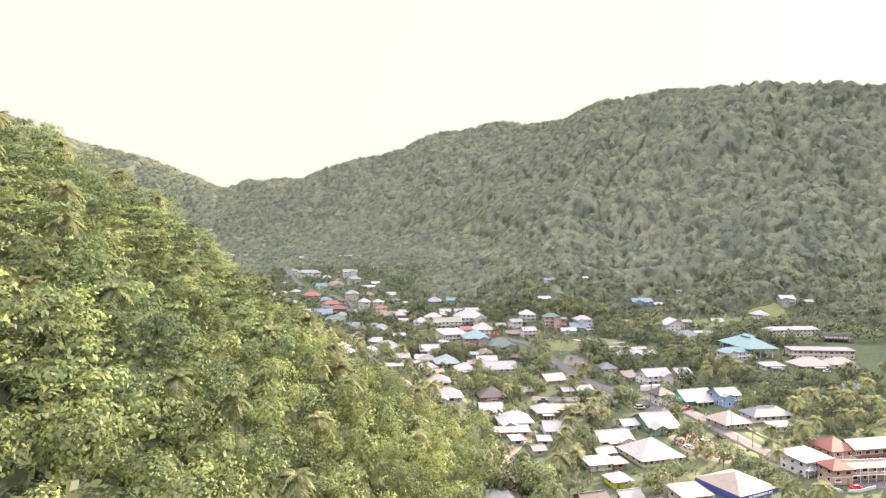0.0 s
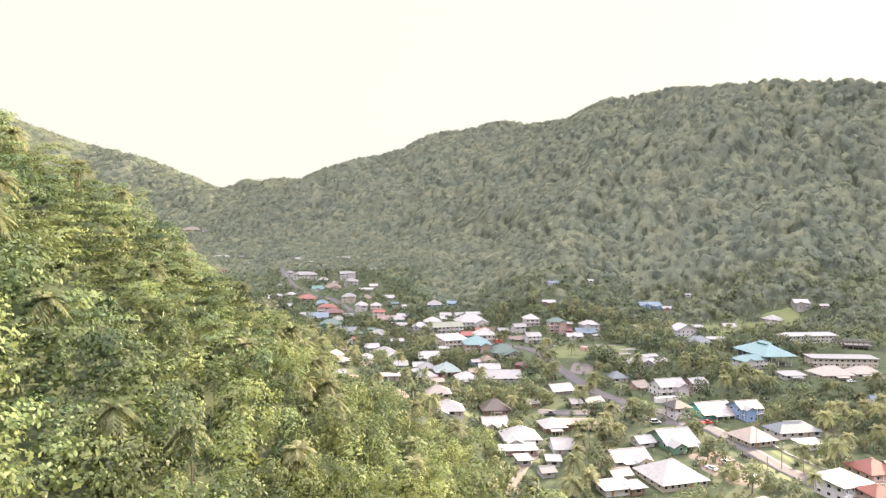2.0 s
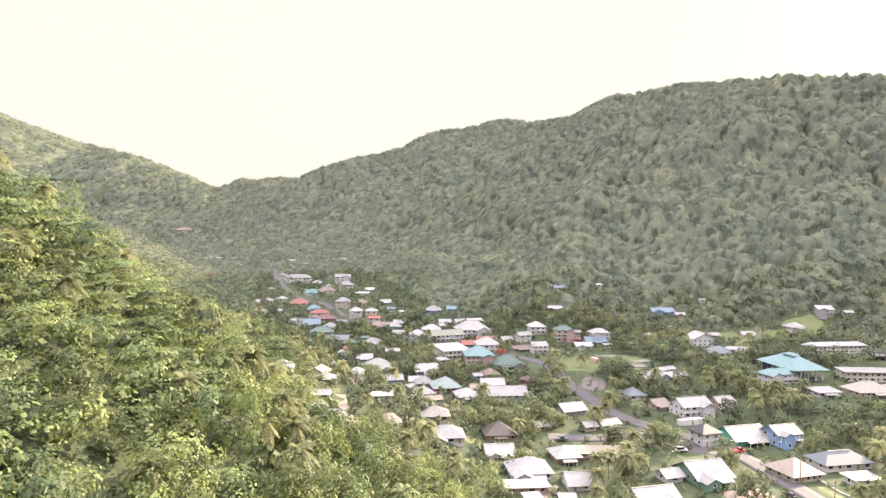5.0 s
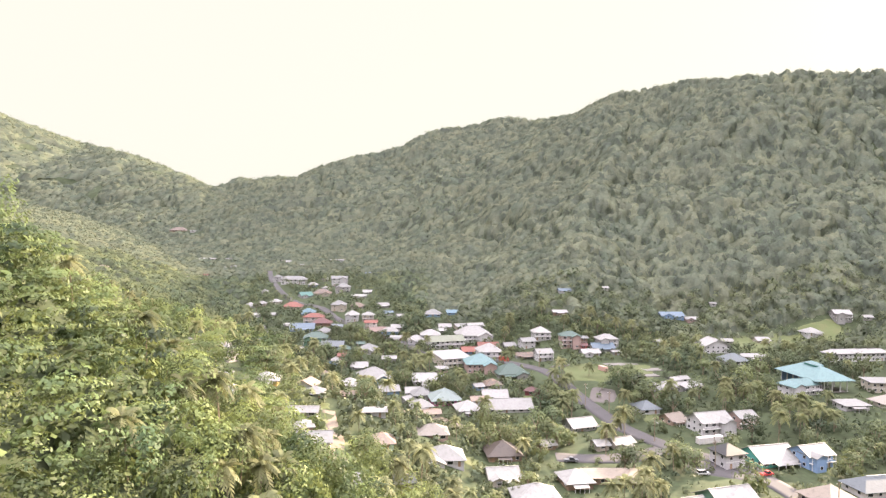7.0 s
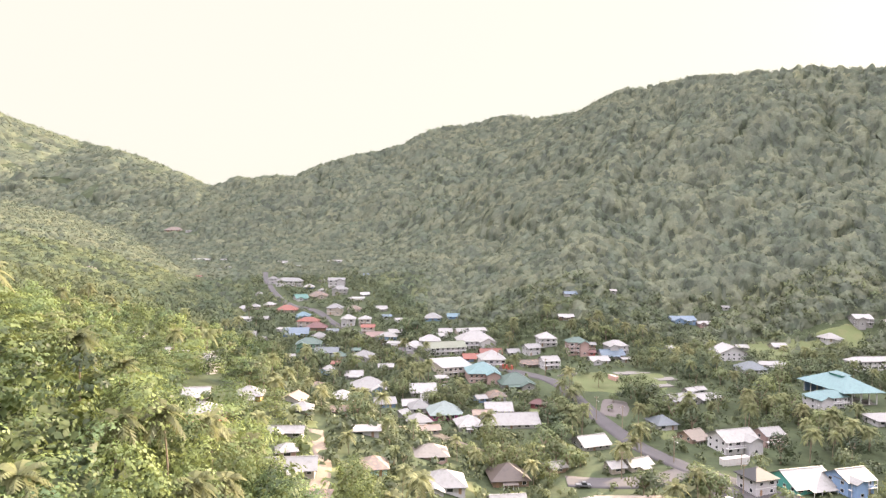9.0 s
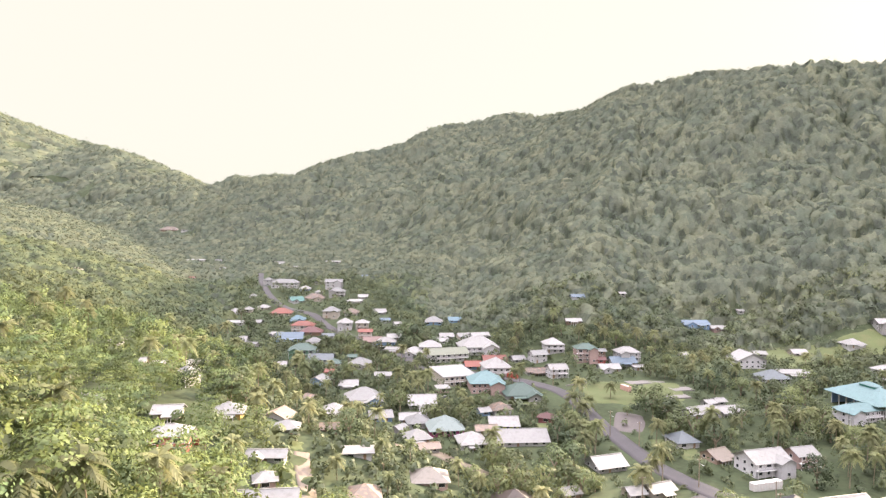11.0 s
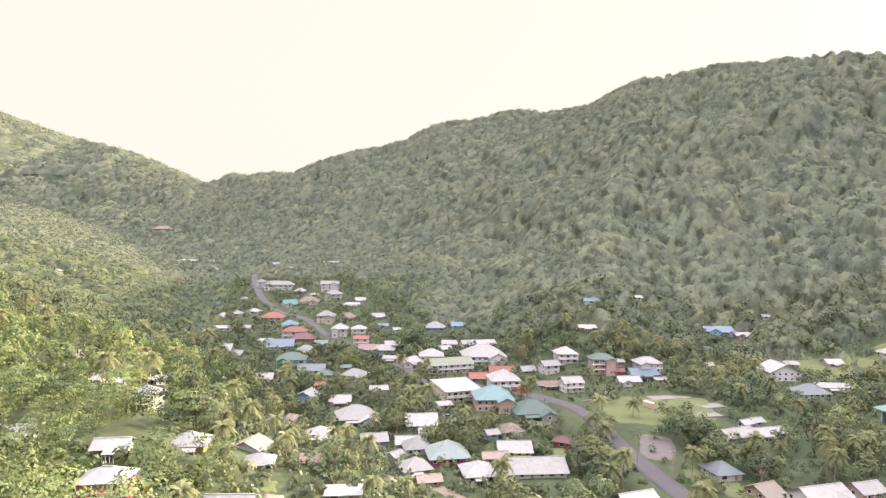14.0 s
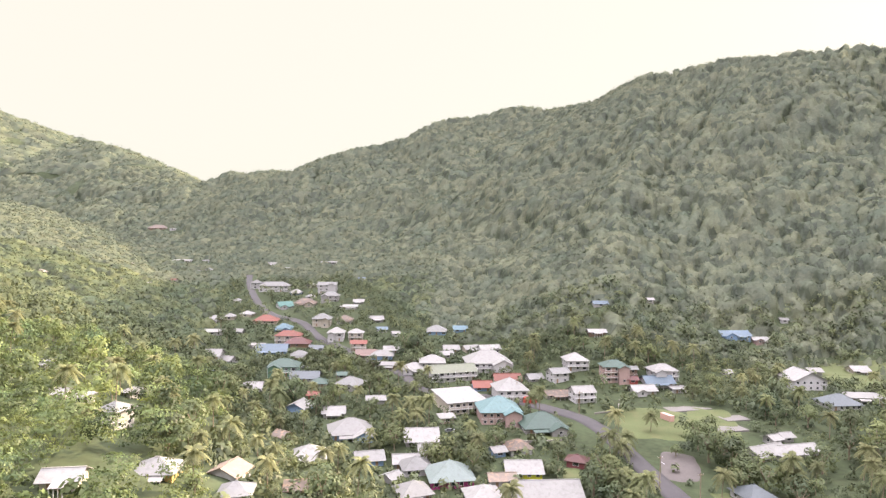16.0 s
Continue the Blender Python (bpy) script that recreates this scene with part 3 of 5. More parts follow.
house(-342.6, 905.8, 19.8, 9.4, 1, 5, "flat", "white", "grey")
house(-312.9, 902.8, 6.1, 4.1, 1, 0, "gable", "grey", "white")
house(-293.9, 837.4, 5.4, 4.0, 1, 0, "gable", "grey", "white")
house(-286.4, 848.6, 5.5, 4.0, 1, 0, "hip", "grey", "white")
house(-297.8, 742.5, 5.6, 4.0, 1, 5, "gable", "white", "white")
house(-295.7, 788.1, 4.5, 4.0, 1, 0, "gable", "red", "white")
house(-471.6, 1101.3, 25.7, 12.4, 1, 5, "hip", "brown", "brown")
house(-440.1, 1084.2, 8.1, 5.5, 1, 0, "flat", "white", "white")
house(-232.7, 892.1, 10.5, 6.0, 1, 5, "gable", "white", "white")
house(-203.4, 863.7, 6.2, 4.0, 1, 30, "gable", "white", "grey")
house(-170.0, 908.3, 17.1, 8.1, 1, 5, "flat", "white", "white")
house(-108.6, 780.2, 5.1, 4.0, 1, 20, "gable", "blue", "white")
house(-195.3, 646.4, 9.2, 6.3, 1, 0, "hip", "white", "white")
house(-186.5, 652.6, 7.1, 5.7, 1, 5, "hip", "white", "cream")
house(-176.3, 661.8, 8.5, 5.8, 1, -10, "hip", "white", "cream")
house(-184.5, 612.0, 18.2, 6.6, 1, 4, "flat", "white", "white")
house(-165.9, 614.7, 7.2, 4.9, 1, -5, "gable", "white", "grey")
house(-201.5, 706.9, 5.4, 4.4, 1, 10, "hip", "grey", "grey")
house(-155.8, 545.9, 11.3, 9.1, 1, 5, "gable", "white", "grey")
house(-146.6, 547.8, 8.1, 6.5, 1, -20, "gable", "white", "grey")
house(-133.4, 483.7, 7.4, 5.0, 1, -15, "hip", "blue", "white")
house(-206.4, 768.1, 8.9, 6.1, 2, 0, "hip", "grey", "white")
house(-185.2, 756.1, 26.8, 8.6, 2, 4, "hip", "grey", "white")
house(-155.0, 771.7, 8.1, 8.5, 1, 85, "gable", "grey", "grey")
house(-133.1, 744.8, 16.1, 7.5, 3, 3, "gable", "grey", "white")
house(-123.6, 715.1, 14.0, 8.1, 2, 4, "hip", "grey", "grey")
house(-161.4, 743.3, 9.8, 6.7, 1, 5, "hip", "white", "blue")
house(-144.0, 726.1, 6.1, 4.9, 1, 0, "hip", "white", "white")
house(-157.0, 693.2, 11.3, 9.1, 1, 35, "gable", "teal", "white")
house(-142.4, 703.4, 17.2, 10.0, 1, 5, "hip", "brown", "cream")
house(-103.3, 691.7, 13.4, 7.7, 1, 10, "flat", "white", "white")
house(-97.5, 705.6, 8.0, 5.5, 1, 5, "gable", "white", "grey")
house(-155.8, 644.5, 16.7, 9.7, 1, 5, "hip", "red", "cream")
house(-136.4, 624.2, 11.1, 7.7, 1, 5, "hip", "sky", "blue")
house(-124.4, 596.0, 15.8, 7.4, 2, 3, "hip", "red", "cream")
house(-116.4, 589.6, 15.2, 8.8, 1, 5, "hip", "maroon", "brown")
house(-101.5, 579.6, 7.8, 4.4, 1, 5, "gable", "slate", "grey")
house(-112.9, 641.0, 12.7, 8.7, 2, 3, "hip", "grey", "cream")
house(-98.3, 652.1, 11.1, 7.6, 1, 5, "hip", "brown", "grey")
house(-74.8, 655.2, 9.4, 6.4, 1, 15, "gable", "white", "grey")
house(-94.4, 605.1, 10.4, 8.4, 2, 5, "hip", "white", "white")
house(-81.0, 605.8, 9.1, 6.2, 2, 5, "hip", "white", "cream")
house(-66.5, 627.6, 6.9, 4.7, 1, 10, "gable", "blue", "white")
house(-55.5, 617.4, 4.7, 4.0, 1, 25, "gable", "white", "white")
house(-128.4, 574.3, 17.9, 10.4, 1, 10, "gable", "blue", "blue")
house(-141.1, 582.6, 8.0, 4.5, 1, 5, "flat", "white", "grey")
house(-108.0, 563.4, 9.7, 6.6, 1, 15, "hip", "grey", "cream")
house(-106.1, 525.1, 15.7, 9.1, 2, 8, "hip", "green", "green")
house(-91.6, 516.1, 14.4, 8.3, 1, 5, "gable", "slate", "grey")
house(-81.1, 504.5, 7.6, 6.1, 1, 5, "hip", "green", "cream")
house(-72.9, 521.8, 4.6, 4.0, 1, 5, "gable", "green", "grey")
house(-64.7, 504.0, 12.0, 8.2, 1, -15, "hip", "grey", "grey")
house(-74.7, 581.8, 9.2, 5.2, 2, 5, "gable", "red", "cream")
house(-68.1, 571.6, 12.0, 6.9, 1, 8, "gable", "pink", "pink")
house(-57.6, 567.4, 12.8, 7.4, 1, 5, "hip", "white", "blue")
house(-53.8, 581.2, 9.1, 5.2, 1, 15, "gable", "white", "white")
house(-50.4, 545.7, 8.1, 5.5, 1, 0, "flat", "white", "brown")
house(-110.3, 485.9, 9.8, 6.7, 1, 10, "gable", "white", "grey")
house(-78.4, 482.4, 4.5, 4.0, 1, 0, "gable", "red", "red")
house(-47.4, 477.9, 8.1, 4.5, 1, 10, "gable", "white", "grey")
house(-27.7, 626.8, 14.1, 9.7, 1, 5, "hip", "grey", "blue")
house(-10.6, 632.2, 9.7, 6.6, 1, 5, "gable", "sky", "blue")
house(-15.7, 584.6, 9.3, 6.4, 1, 10, "gable", "white", "white")
house(-3.4, 582.9, 8.6, 5.9, 1, 25, "gable", "white", "cream")
house(8.3, 575.5, 12.0, 6.9, 1, 20, "gable", "white", "white")
house(-18.1, 573.3, 6.9, 5.6, 1, 20, "gable", "white", "grey")
house(-24.8, 541.9, 13.5, 9.3, 2, 5, "hip", "white", "white")
house(-34.8, 537.8, 11.7, 8.0, 1, 0, "hip", "white", "white")
house(-13.4, 524.1, 25.1, 9.3, 2, 22, "gable", "sage", "white")
house(6.7, 547.9, 25.1, 14.8, 2, 10, "hip", "white", "white")
house(3.3, 507.3, 9.1, 7.3, 1, 10, "gable", "red", "blue")
house(16.8, 521.4, 13.5, 7.8, 1, 8, "gable", "red", "cream")
house(16.6, 491.5, 14.7, 11.8, 2, 11, "hip", "white", "white")
house(31.7, 524.8, 7.6, 6.1, 1, 20, "gable", "grey", "grey")
house(44.0, 522.1, 9.5, 6.5, 2, 25, "gable", "grey", "white")
house(-7.9, 473.9, 18.3, 16.7, 2, 24, "flat", "white", "cream")
house(-12.8, 454.2, 5.8, 4.0, 1, 17, "flat", "white", "pink")
house(9.9, 459.3, 17.2, 12.8, 2, 9, "hip", "aqua", "pink")
house(27.7, 449.1, 17.6, 12.2, 1, 13, "hip", "green", "grey")
house(-21.8, 429.6, 12.5, 10.0, 1, 10, "gable", "white", "grey")
house(-17.1, 417.5, 8.4, 4.7, 1, 10, "gable", "white", "white")
house(8.0, 417.8, 4.5, 4.3, 1, 25, "gable", "white", "blue")
house(15.8, 421.6, 8.5, 6.8, 1, 20, "hip", "brown", "white")
house(16.3, 401.7, 11.9, 8.2, 1, 6, "gable", "white", "yellow")
house(8.6, 393.0, 8.4, 4.7, 1, 10, "gable", "rusty", "white")
house(36.6, 410.3, 6.5, 4.4, 1, -20, "hip", "maroon", "maroon")
house(-9.1, 393.5, 14.2, 11.4, 1, 13, "hip", "paleaqua", "magenta")
house(-21.3, 400.7, 9.3, 7.5, 1, 17, "hip", "grey", "white")
house(22.1, 383.7, 21.2, 10.1, 1, 8, "gable", "white", "white")
house(55.1, 533.8, 11.5, 9.2, 2, 8, "hip", "white", "white")
house(73.5, 520.3, 12.9, 7.4, 3, 7, "hip", "green", "pink")
house(83.4, 522.7, 4.5, 4.0, 2, 5, "gable", "grey", "brown")
house(82.1, 517.2, 5.0, 4.0, 1, 5, "gable", "maroon", "red")
house(99.7, 523.5, 13.3, 7.7, 2, 9, "hip", "white", "white")
house(95.1, 516.5, 14.7, 8.5, 1, 9, "gable", "blue", "white")
house(84.8, 506.1, 11.6, 6.6, 1, 13, "gable", "white", "white")
house(104.0, 510.3, 7.4, 4.1, 1, 13, "flat", "white", "white")
house(51.7, 490.7, 10.0, 6.8, 2, 17, "gable", "white", "white")
house(40.2, 496.3, 11.4, 5.2, 1, 13, "gable", "brown", "grey")
house(82.4, 605.8, 9.0, 5.1, 1, 5, "gable", "blue", "white")
house(74.1, 572.7, 10.2, 4.6, 1, 5, "gable", "white", "brown")
house(170.7, 608.0, 19.3, 8.1, 1, 9, "gable", "blue", "blue")
house(187.5, 607.2, 11.2, 5.1, 1, 9, "gable", "white", "pink")
house(213.4, 630.2, 4.5, 4.0, 1, 0, "gable", "grey", "white")
house(121.2, 628.5, 4.5, 4.0, 1, 0, "gable", "white", "grey")
house(175.0, 527.8, 13.0, 17.8, 2, 96, "gable", "white", "white")
house(195.4, 555.6, 7.4, 5.0, 1, 0, "gable", "white", "grey")
house(223.4, 560.6, 9.4, 6.5, 1, 5, "gable", "white", "cream")
house(192.7, 503.1, 16.7, 6.9, 1, 0, "flat", "white", "white")
house(174.1, 491.7, 15.1, 10.4, 1, 10, "hip", "slate", "white")
house(139.4, 537.8, 4.5, 4.0, 1, 30, "gable", "white", "grey")
house(109.6, 424.7, 15.1, 7.0, 1, 27, "gable", "white", "grey")
house(119.1, 439.5, 4.5, 4.0, 1, 25, "gable", "white", "grey")
house(-80.6, 464.4, 7.9, 9.3, 1, 80, "gable", "white", "blue")
house(-63.3, 459.0, 9.1, 6.2, 1, 10, "gable", "white", "white")
house(-70.2, 406.2, 5.0, 4.0, 1, -30, "gable", "rusty", "brown")
house(-51.2, 434.9, 16.8, 11.6, 1, 15, "hip", "white", "blue")
house(-56.4, 389.9, 10.3, 8.3, 1, 11, "hip", "white", "aqua")
house(-49.5, 350.8, 5.8, 4.7, 1, 13, "flat", "brown", "brown")
house(-38.9, 407.2, 9.4, 6.5, 1, 17, "gable", "white", "blue")
house(-24.2, 406.5, 10.8, 6.1, 1, 10, "gable", "white", "grey")
house(-20.1, 379.7, 9.4, 7.6, 1, 25, "hip", "white", "white")
house(-14.4, 371.3, 7.2, 4.0, 1, 15, "gable", "rusty", "grey")
house(2.3, 378.8, 10.3, 9.5, 1, 13, "hip", "white", "grey")
house(-28.4, 391.4, 4.5, 4.0, 1, 50, "gable", "white", "grey")
house(-35.4, 330.2, 9.2, 4.1, 1, 9, "flat", "white", "white")
house(-58.9, 309.1, 10.6, 4.2, 1, 5, "gable", "white", "grey")
house(-53.8, 291.2, 5.2, 4.9, 1, 20, "hip", "white", "pink")
house(-50.1, 280.9, 14.9, 7.0, 1, 10, "gable", "white", "cream")
house(-28.7, 303.3, 8.1, 7.5, 1, 11, "hip", "rusty", "aqua")
house(-11.6, 326.7, 11.4, 7.8, 1, 8, "hip", "cream", "pink")
house(-6.2, 306.3, 13.3, 9.2, 1, 8, "hip", "white", "white")
house(16.0, 323.8, 12.6, 10.1, 1, 9, "hip", "umber", "brown")
house(-31.6, 252.5, 5.5, 4.5, 1, 20, "gable", "white", "grey")
house(-36.9, 262.5, 4.5, 4.0, 1, 0, "flat", "brown", "brown")
house(-17.8, 273.9, 5.5, 4.4, 1, 17, "gable", "slate", "grey")
house(293.6, 582.1, 12.0, 8.2, 2, 0, "gable", "white", "grey")
house(265.0, 570.2, 12.4, 8.5, 1, 11, "hip", "white", "white")
house(313.8, 582.8, 6.8, 4.6, 1, 0, "gable", "white", "grey")
house(109.7, 360.6, 15.3, 9.0, 2, 19, "gable", "white", "white")
house(127.0, 367.3, 9.0, 6.1, 2, 19, "gable", "white", "pink")
house(96.9, 371.0, 8.3, 6.7, 1, 29, "gable", "tan", "peach")
house(88.8, 385.7, 9.3, 8.6, 1, 15, "hip", "slate", "white")
house(52.3, 360.0, 11.8, 8.1, 1, 23, "gable", "white", "grey")
house(56.2, 335.4, 5.2, 4.9, 1, 19, "gable", "white", "cream")
house(65.2, 338.2, 9.0, 5.1, 1, 25, "gable", "white", "cream")
house(34.5, 334.1, 5.5, 4.0, 1, 25, "gable", "white", "brown")
house(122.9, 428.5, 15.2, 5.4, 1, 17, "gable", "white", "grey")
house(125.8, 443.8, 4.5, 4.0, 1, 17, "gable", "white", "grey")
house(180.9, 423.5, 19.7, 7.2, 2, 19, "hip", "aqua", "white")
house(260.2, 506.2, 44.1, 5.9, 2, 11, "hip", "white", "white")
house(241.9, 431.7, 40.8, 8.0, 2, 0, "flat", "white", "cream")
house(193.3, 398.0, 13.0, 7.5, 1, 10, "flat", "white", "white")
house(218.6, 402.0, 19.4, 11.3, 1, 9, "hip", "cream", "cream")
house(240.1, 406.7, 16.1, 9.4, 1, 9, "hip", "cream", "cream")
house(213.6, 350.6, 8.7, 6.0, 1, 0, "gable", "blue", "white")
house(102.1, 322.2, 8.9, 7.2, 2, 21, "hip", "charcoal", "white")
house(119.6, 326.6, 16.8, 11.6, 1, 17, "gable", "white", "teal")
house(134.5, 324.0, 11.3, 7.8, 2, 19, "gable", "white", "blue")
house(122.8, 289.9, 13.3, 10.6, 1, 19, "hip", "tan", "cream")
house(144.6, 300.1, 19.9, 8.4, 1, 13, "hip", "slate", "white")
house(143.7, 284.9, 10.1, 4.6, 1, 13, "flat", "white", "white")
house(88.0, 286.0, 14.5, 12.1, 1, 19, "gable", "white", "green")
house(75.3, 283.8, 6.8, 5.5, 1, 20, "gable", "white", "white")
house(64.1, 265.8, 14.2, 8.2, 1, 17, "gable", "white", "cream")
house(75.8, 248.7, 18.3, 13.7, 1, 19, "hip", "white", "cream")
house(57.4, 250.0, 6.9, 4.7, 1, 19, "gable", "cream", "grey")
house(53.2, 238.6, 10.2, 5.8, 1, 17, "flat", "white", "white")
house(60.0, 238.8, 5.0, 4.0, 1, 19, "flat", "grey", "brown")
house(56.9, 223.9, 6.8, 5.5, 1, 19, "hip", "white", "yellow")
house(57.2, 211.2, 7.0, 4.7, 1, 17, "gable", "grey", "white")
house(44.1, 206.1, 8.7, 7.0, 1, 19, "gable", "umber", "brown")
house(64.3, 206.0, 8.8, 5.0, 1, 25, "gable", "charcoal", "grey")
house(76.2, 206.9, 10.1, 6.9, 2, 17, "flat", "tan", "cream")
house(24.9, 285.5, 14.4, 9.9, 1, 9, "hip", "white", "white")
house(22.5, 271.4, 14.5, 4.3, 1, 8, "flat", "white", "pink")
house(14.8, 303.0, 10.5, 7.2, 1, 11, "gable", "white", "cream")
house(40.3, 300.2, 9.3, 8.6, 1, 13, "hip", "white", "brown")
house(42.8, 277.1, 12.0, 8.2, 1, 9, "gable", "white", "white")
house(35.4, 261.1, 4.5, 4.0, 1, 0, "flat", "white", "white")
house(31.4, 251.2, 4.5, 4.0, 1, 17, "gable", "grey", "white")
house(23.9, 260.7, 4.5, 4.0, 1, 13, "flat", "white", "grey")
house(13.1, 206.4, 7.8, 5.3, 1, 17, "flat", "grey", "grey")
house(148.6, 233.8, 16.0, 4.8, 2, 10, "gable", "pink", "peach")
house(136.7, 230.7, 8.0, 6.5, 2, 10, "hip", "red", "peach")
house(55.2, 303.6, 21.9, 5.7, 1, 4, "flat", "tan", "brown")
house(-82.5, 296.6, 9.7, 6.0, 2, 12, "hip", "white", "coral")
house(-79.6, 305.1, 3.6, 4.5, 1, 12, "flat", "pink", "red")
house(-115.9, 313.6, 8.5, 5.5, 1, 15, "gable", "white", "grey")


# ---- larger buildings ----
def limb(verts, faces, a, b, ra, rb, sides=6):
    a, b = Vector(a), Vector(b)
    q = (b - a).to_track_quat("Z", "Y").to_matrix()
    base = len(verts)
    for p, r in ((a, ra), (b, rb)):
        for k in range(sides):
            t = 2 * math.pi * k / sides
            verts.append(tuple(p + q @ Vector((math.cos(t) * r, math.sin(t) * r, 0))))
    for k in range(sides):
        j = (k + 1) % sides
        faces.append((base + k, base + j, base + sides + j, base + sides + k))


M_PAINT = {"white": surface("paint_white", (0.5, 0.5, 0.5), 0.3, 0.05, 2, 0.5, 0.0), "black": surface("paint_black", (0.03, 0.03, 0.03), 0.25, 0.1, 2, 0.5, 0.0),
           "red": surface("paint_red", (0.4, 0.03, 0.03), 0.3, 0.1, 2, 0.5, 0.0), "cream": surface("paint_cream", (0.42, 0.38, 0.3), 0.35, 0.1, 2, 0.5, 0.0),
           "dark_grey": surface("paint_grey", (0.08, 0.085, 0.09), 0.3, 0.1, 2, 0.5, 0.0), "silver": surface("paint_silver", (0.45, 0.46, 0.48), 0.3, 0.1, 2, 0.5, 0.0)}
M_TYRE = surface("tyre_rubber", (0.03, 0.03, 0.03), 0.9, 0.1, 5, 1, 0.05)
M_NAVY = surface("navy_fascia", (0.04, 0.05, 0.2), 0.55, 0.1, 2, 0.3, 0.03)


def sports_hall(x, y, w, d, turn):
    """An open-sided hall: a great hipped roof on columns over raised stands."""
    z = ground_at(x, y)
    hall = tagged(new("sports_hall"), "large open-sided hall with an aqua hipped metal roof on columns", "hall")
    hall.matrix_basis = pose(x, y, z, 0, 0, turn)
    part("roof", roof_mesh("hip", w, d, 6.2, 2.2, M_ROOF["aqua"]), hall, at=pose(0, 0, 6.6))
    part("cupola", roof_mesh("hip", 9, 4.5, 1.4, 0.5, M_ROOF["aqua"]), hall, at=pose(0, 0, 12.6))
    part("cupola_wall", box_mesh("cupola_wall", (9, 4.5, 1.2), M_WALL["teal"], 0), hall, at=pose(0, 0, 11.4))
    part("floor", box_mesh("floor", (w - 1, d - 1, 1.2), M_CONCRETE, -1.0), hall)
    for k in range(3):
        part("stand", box_mesh("stand", (1.2, d - 4, 0.6), M_CONCRETE, 0.2 + 0.6 * k), hall, at=pose(-w / 2 + 5 - 1.2 * k, 0, 0))
    part("back_wall", box_mesh("back_wall", (0.3, d - 1, 5.2), M_WALL["blue"], 0.2), hall, at=pose(w / 2 - 1, 0, 0))
    col = box_mesh("column", (0.45, 0.45, 6.5), M_TRIM)
    for k in range(7):
        for s in (-1, 1):
            part("column", col, hall, at=pose(-w / 2 + 0.6 + k * (w - 1.2) / 6, s * (d / 2 - 0.6), 0.1))
    for k in range(3):
        part("column", col, hall, at=pose(-w / 2 + 0.6, -d / 2 + d * (k + 1) / 4, 0.1))
    v, f = [], []
    for s in (-1, 1):
        box_geo(v, f, -w / 2, w / 2, s * (d / 2 - 0.6) - 0.2, s * (d / 2 - 0.6) + 0.2, 5.8, 6.4)
    part("beam", mesh_from("beam", v, f, M_WALL["teal"]), hall)
    KEEP_CLEAR.append((x, y, 24))
    return hall


def store(x, y, w, d, turn):
    """A shop with a pyramid roof and a dark blue fascia that carries writing."""
    z = ground_at(x, y)
    shop = tagged(new("shop"), "shop with a tan hipped metal roof and a navy fascia board", "shop")
    shop.matrix_basis = pose(x, y, z, 0, 0, turn)
    part("wall", box_mesh("wall", (w, d, 7.2), M_WALL["blue"], -1.5), shop)
    part("roof", roof_mesh("hip", w, d, 3.6, 1.6, M_ROOF["tan"]), shop, at=pose(0, 0, 7.0))
    v, f = [], []
    for a in ((-w / 2 - 1.5, w / 2 + 1.5, -d / 2 - 1.5, -d / 2 - 1.3), (-w / 2 - 1.5, w / 2 + 1.5, d / 2 + 1.3, d / 2 + 1.5), (-w / 2 - 1.5, -w / 2 - 1.3, -d / 2 - 1.3, d / 2 + 1.3), (w / 2 + 1.3, w / 2 + 1.5, -d / 2 - 1.3, d / 2 + 1.3)):
        box_geo(v, f, *a, 5.3, 6.8)
    part("fascia", mesh_from("fascia", v, f, M_NAVY), shop)
    v, f = [], []
    u = -5.2
    for width in (0.9, 0.5, 0.8, 0.7, 1.1, 0.6, 0.9, 0.8, 0.5, 0.9, 0.7):
        box_geo(v, f, u, u + width, -0.03, 0.03, 0, 0.7)
        u += width + (0.25 if width != 0.5 else 0.5)
    part("sign_bar", mesh_from("sign_bar", v, f, M_TRIM), shop, "plain pale bars of a shop sign", at=pose(0, -d / 2 - 1.54, 5.7))
    part("shopfront", box_mesh("shopfront", (w * 0.6, 0.1, 2.6), M_GLASS, 0.3), shop, at=pose(0, -d / 2 - 0.05, 0))
    for k in range(4):
        part("post", box_mesh("post", (0.2, 0.2, 5.4), M_TRIM, 0), shop, at=pose(-w / 2 - 1 + k * (w + 2) / 3, -d / 2 - 1.3, 0))
    KEEP_CLEAR.append((x, y, 11))


def open_frame(x, y, w, d, turn):
    """A roofless concrete frame of posts and beams."""
    b = tagged(new("concrete_frame"), "unfinished grey concrete building frame without a roof", "building")
    b.matrix_basis = pose(x, y, ground_at(x, y), 0, 0, turn)
    nx_, post = 8, box_mesh("post", (0.45, 0.45, 6.4), M_CONCRETE, -0.5)
    for k in range(nx_):
        for s in (-1, 1):
            part("post", post, b, at=pose(-w / 2 + k * w / (nx_ - 1), s * d / 2, 0))
        part("beam", box_mesh("beam", (0.4, d, 0.5), M_CONCRETE, 5.5), b, at=pose(-w / 2 + k * w / (nx_ - 1), 0, 0))
    for z in (2.7, 5.5):
        for s in (-1, 1):
            part("beam", box_mesh("beam", (w, 0.42, 0.5), M_CONCRETE, z), b, at=pose(0, s * d / 2, 0))
    part("floor", box_mesh("floor", (w, d, 0.25), M_CONCRETE, 2.75), b)
    part("wall", box_mesh("wall", (w, 0.2, 2.4), M_WALL["grey"], 0), b, at=pose(0, d / 2, 0))
    KEEP_CLEAR.append((x, y, w / 2 + 1))


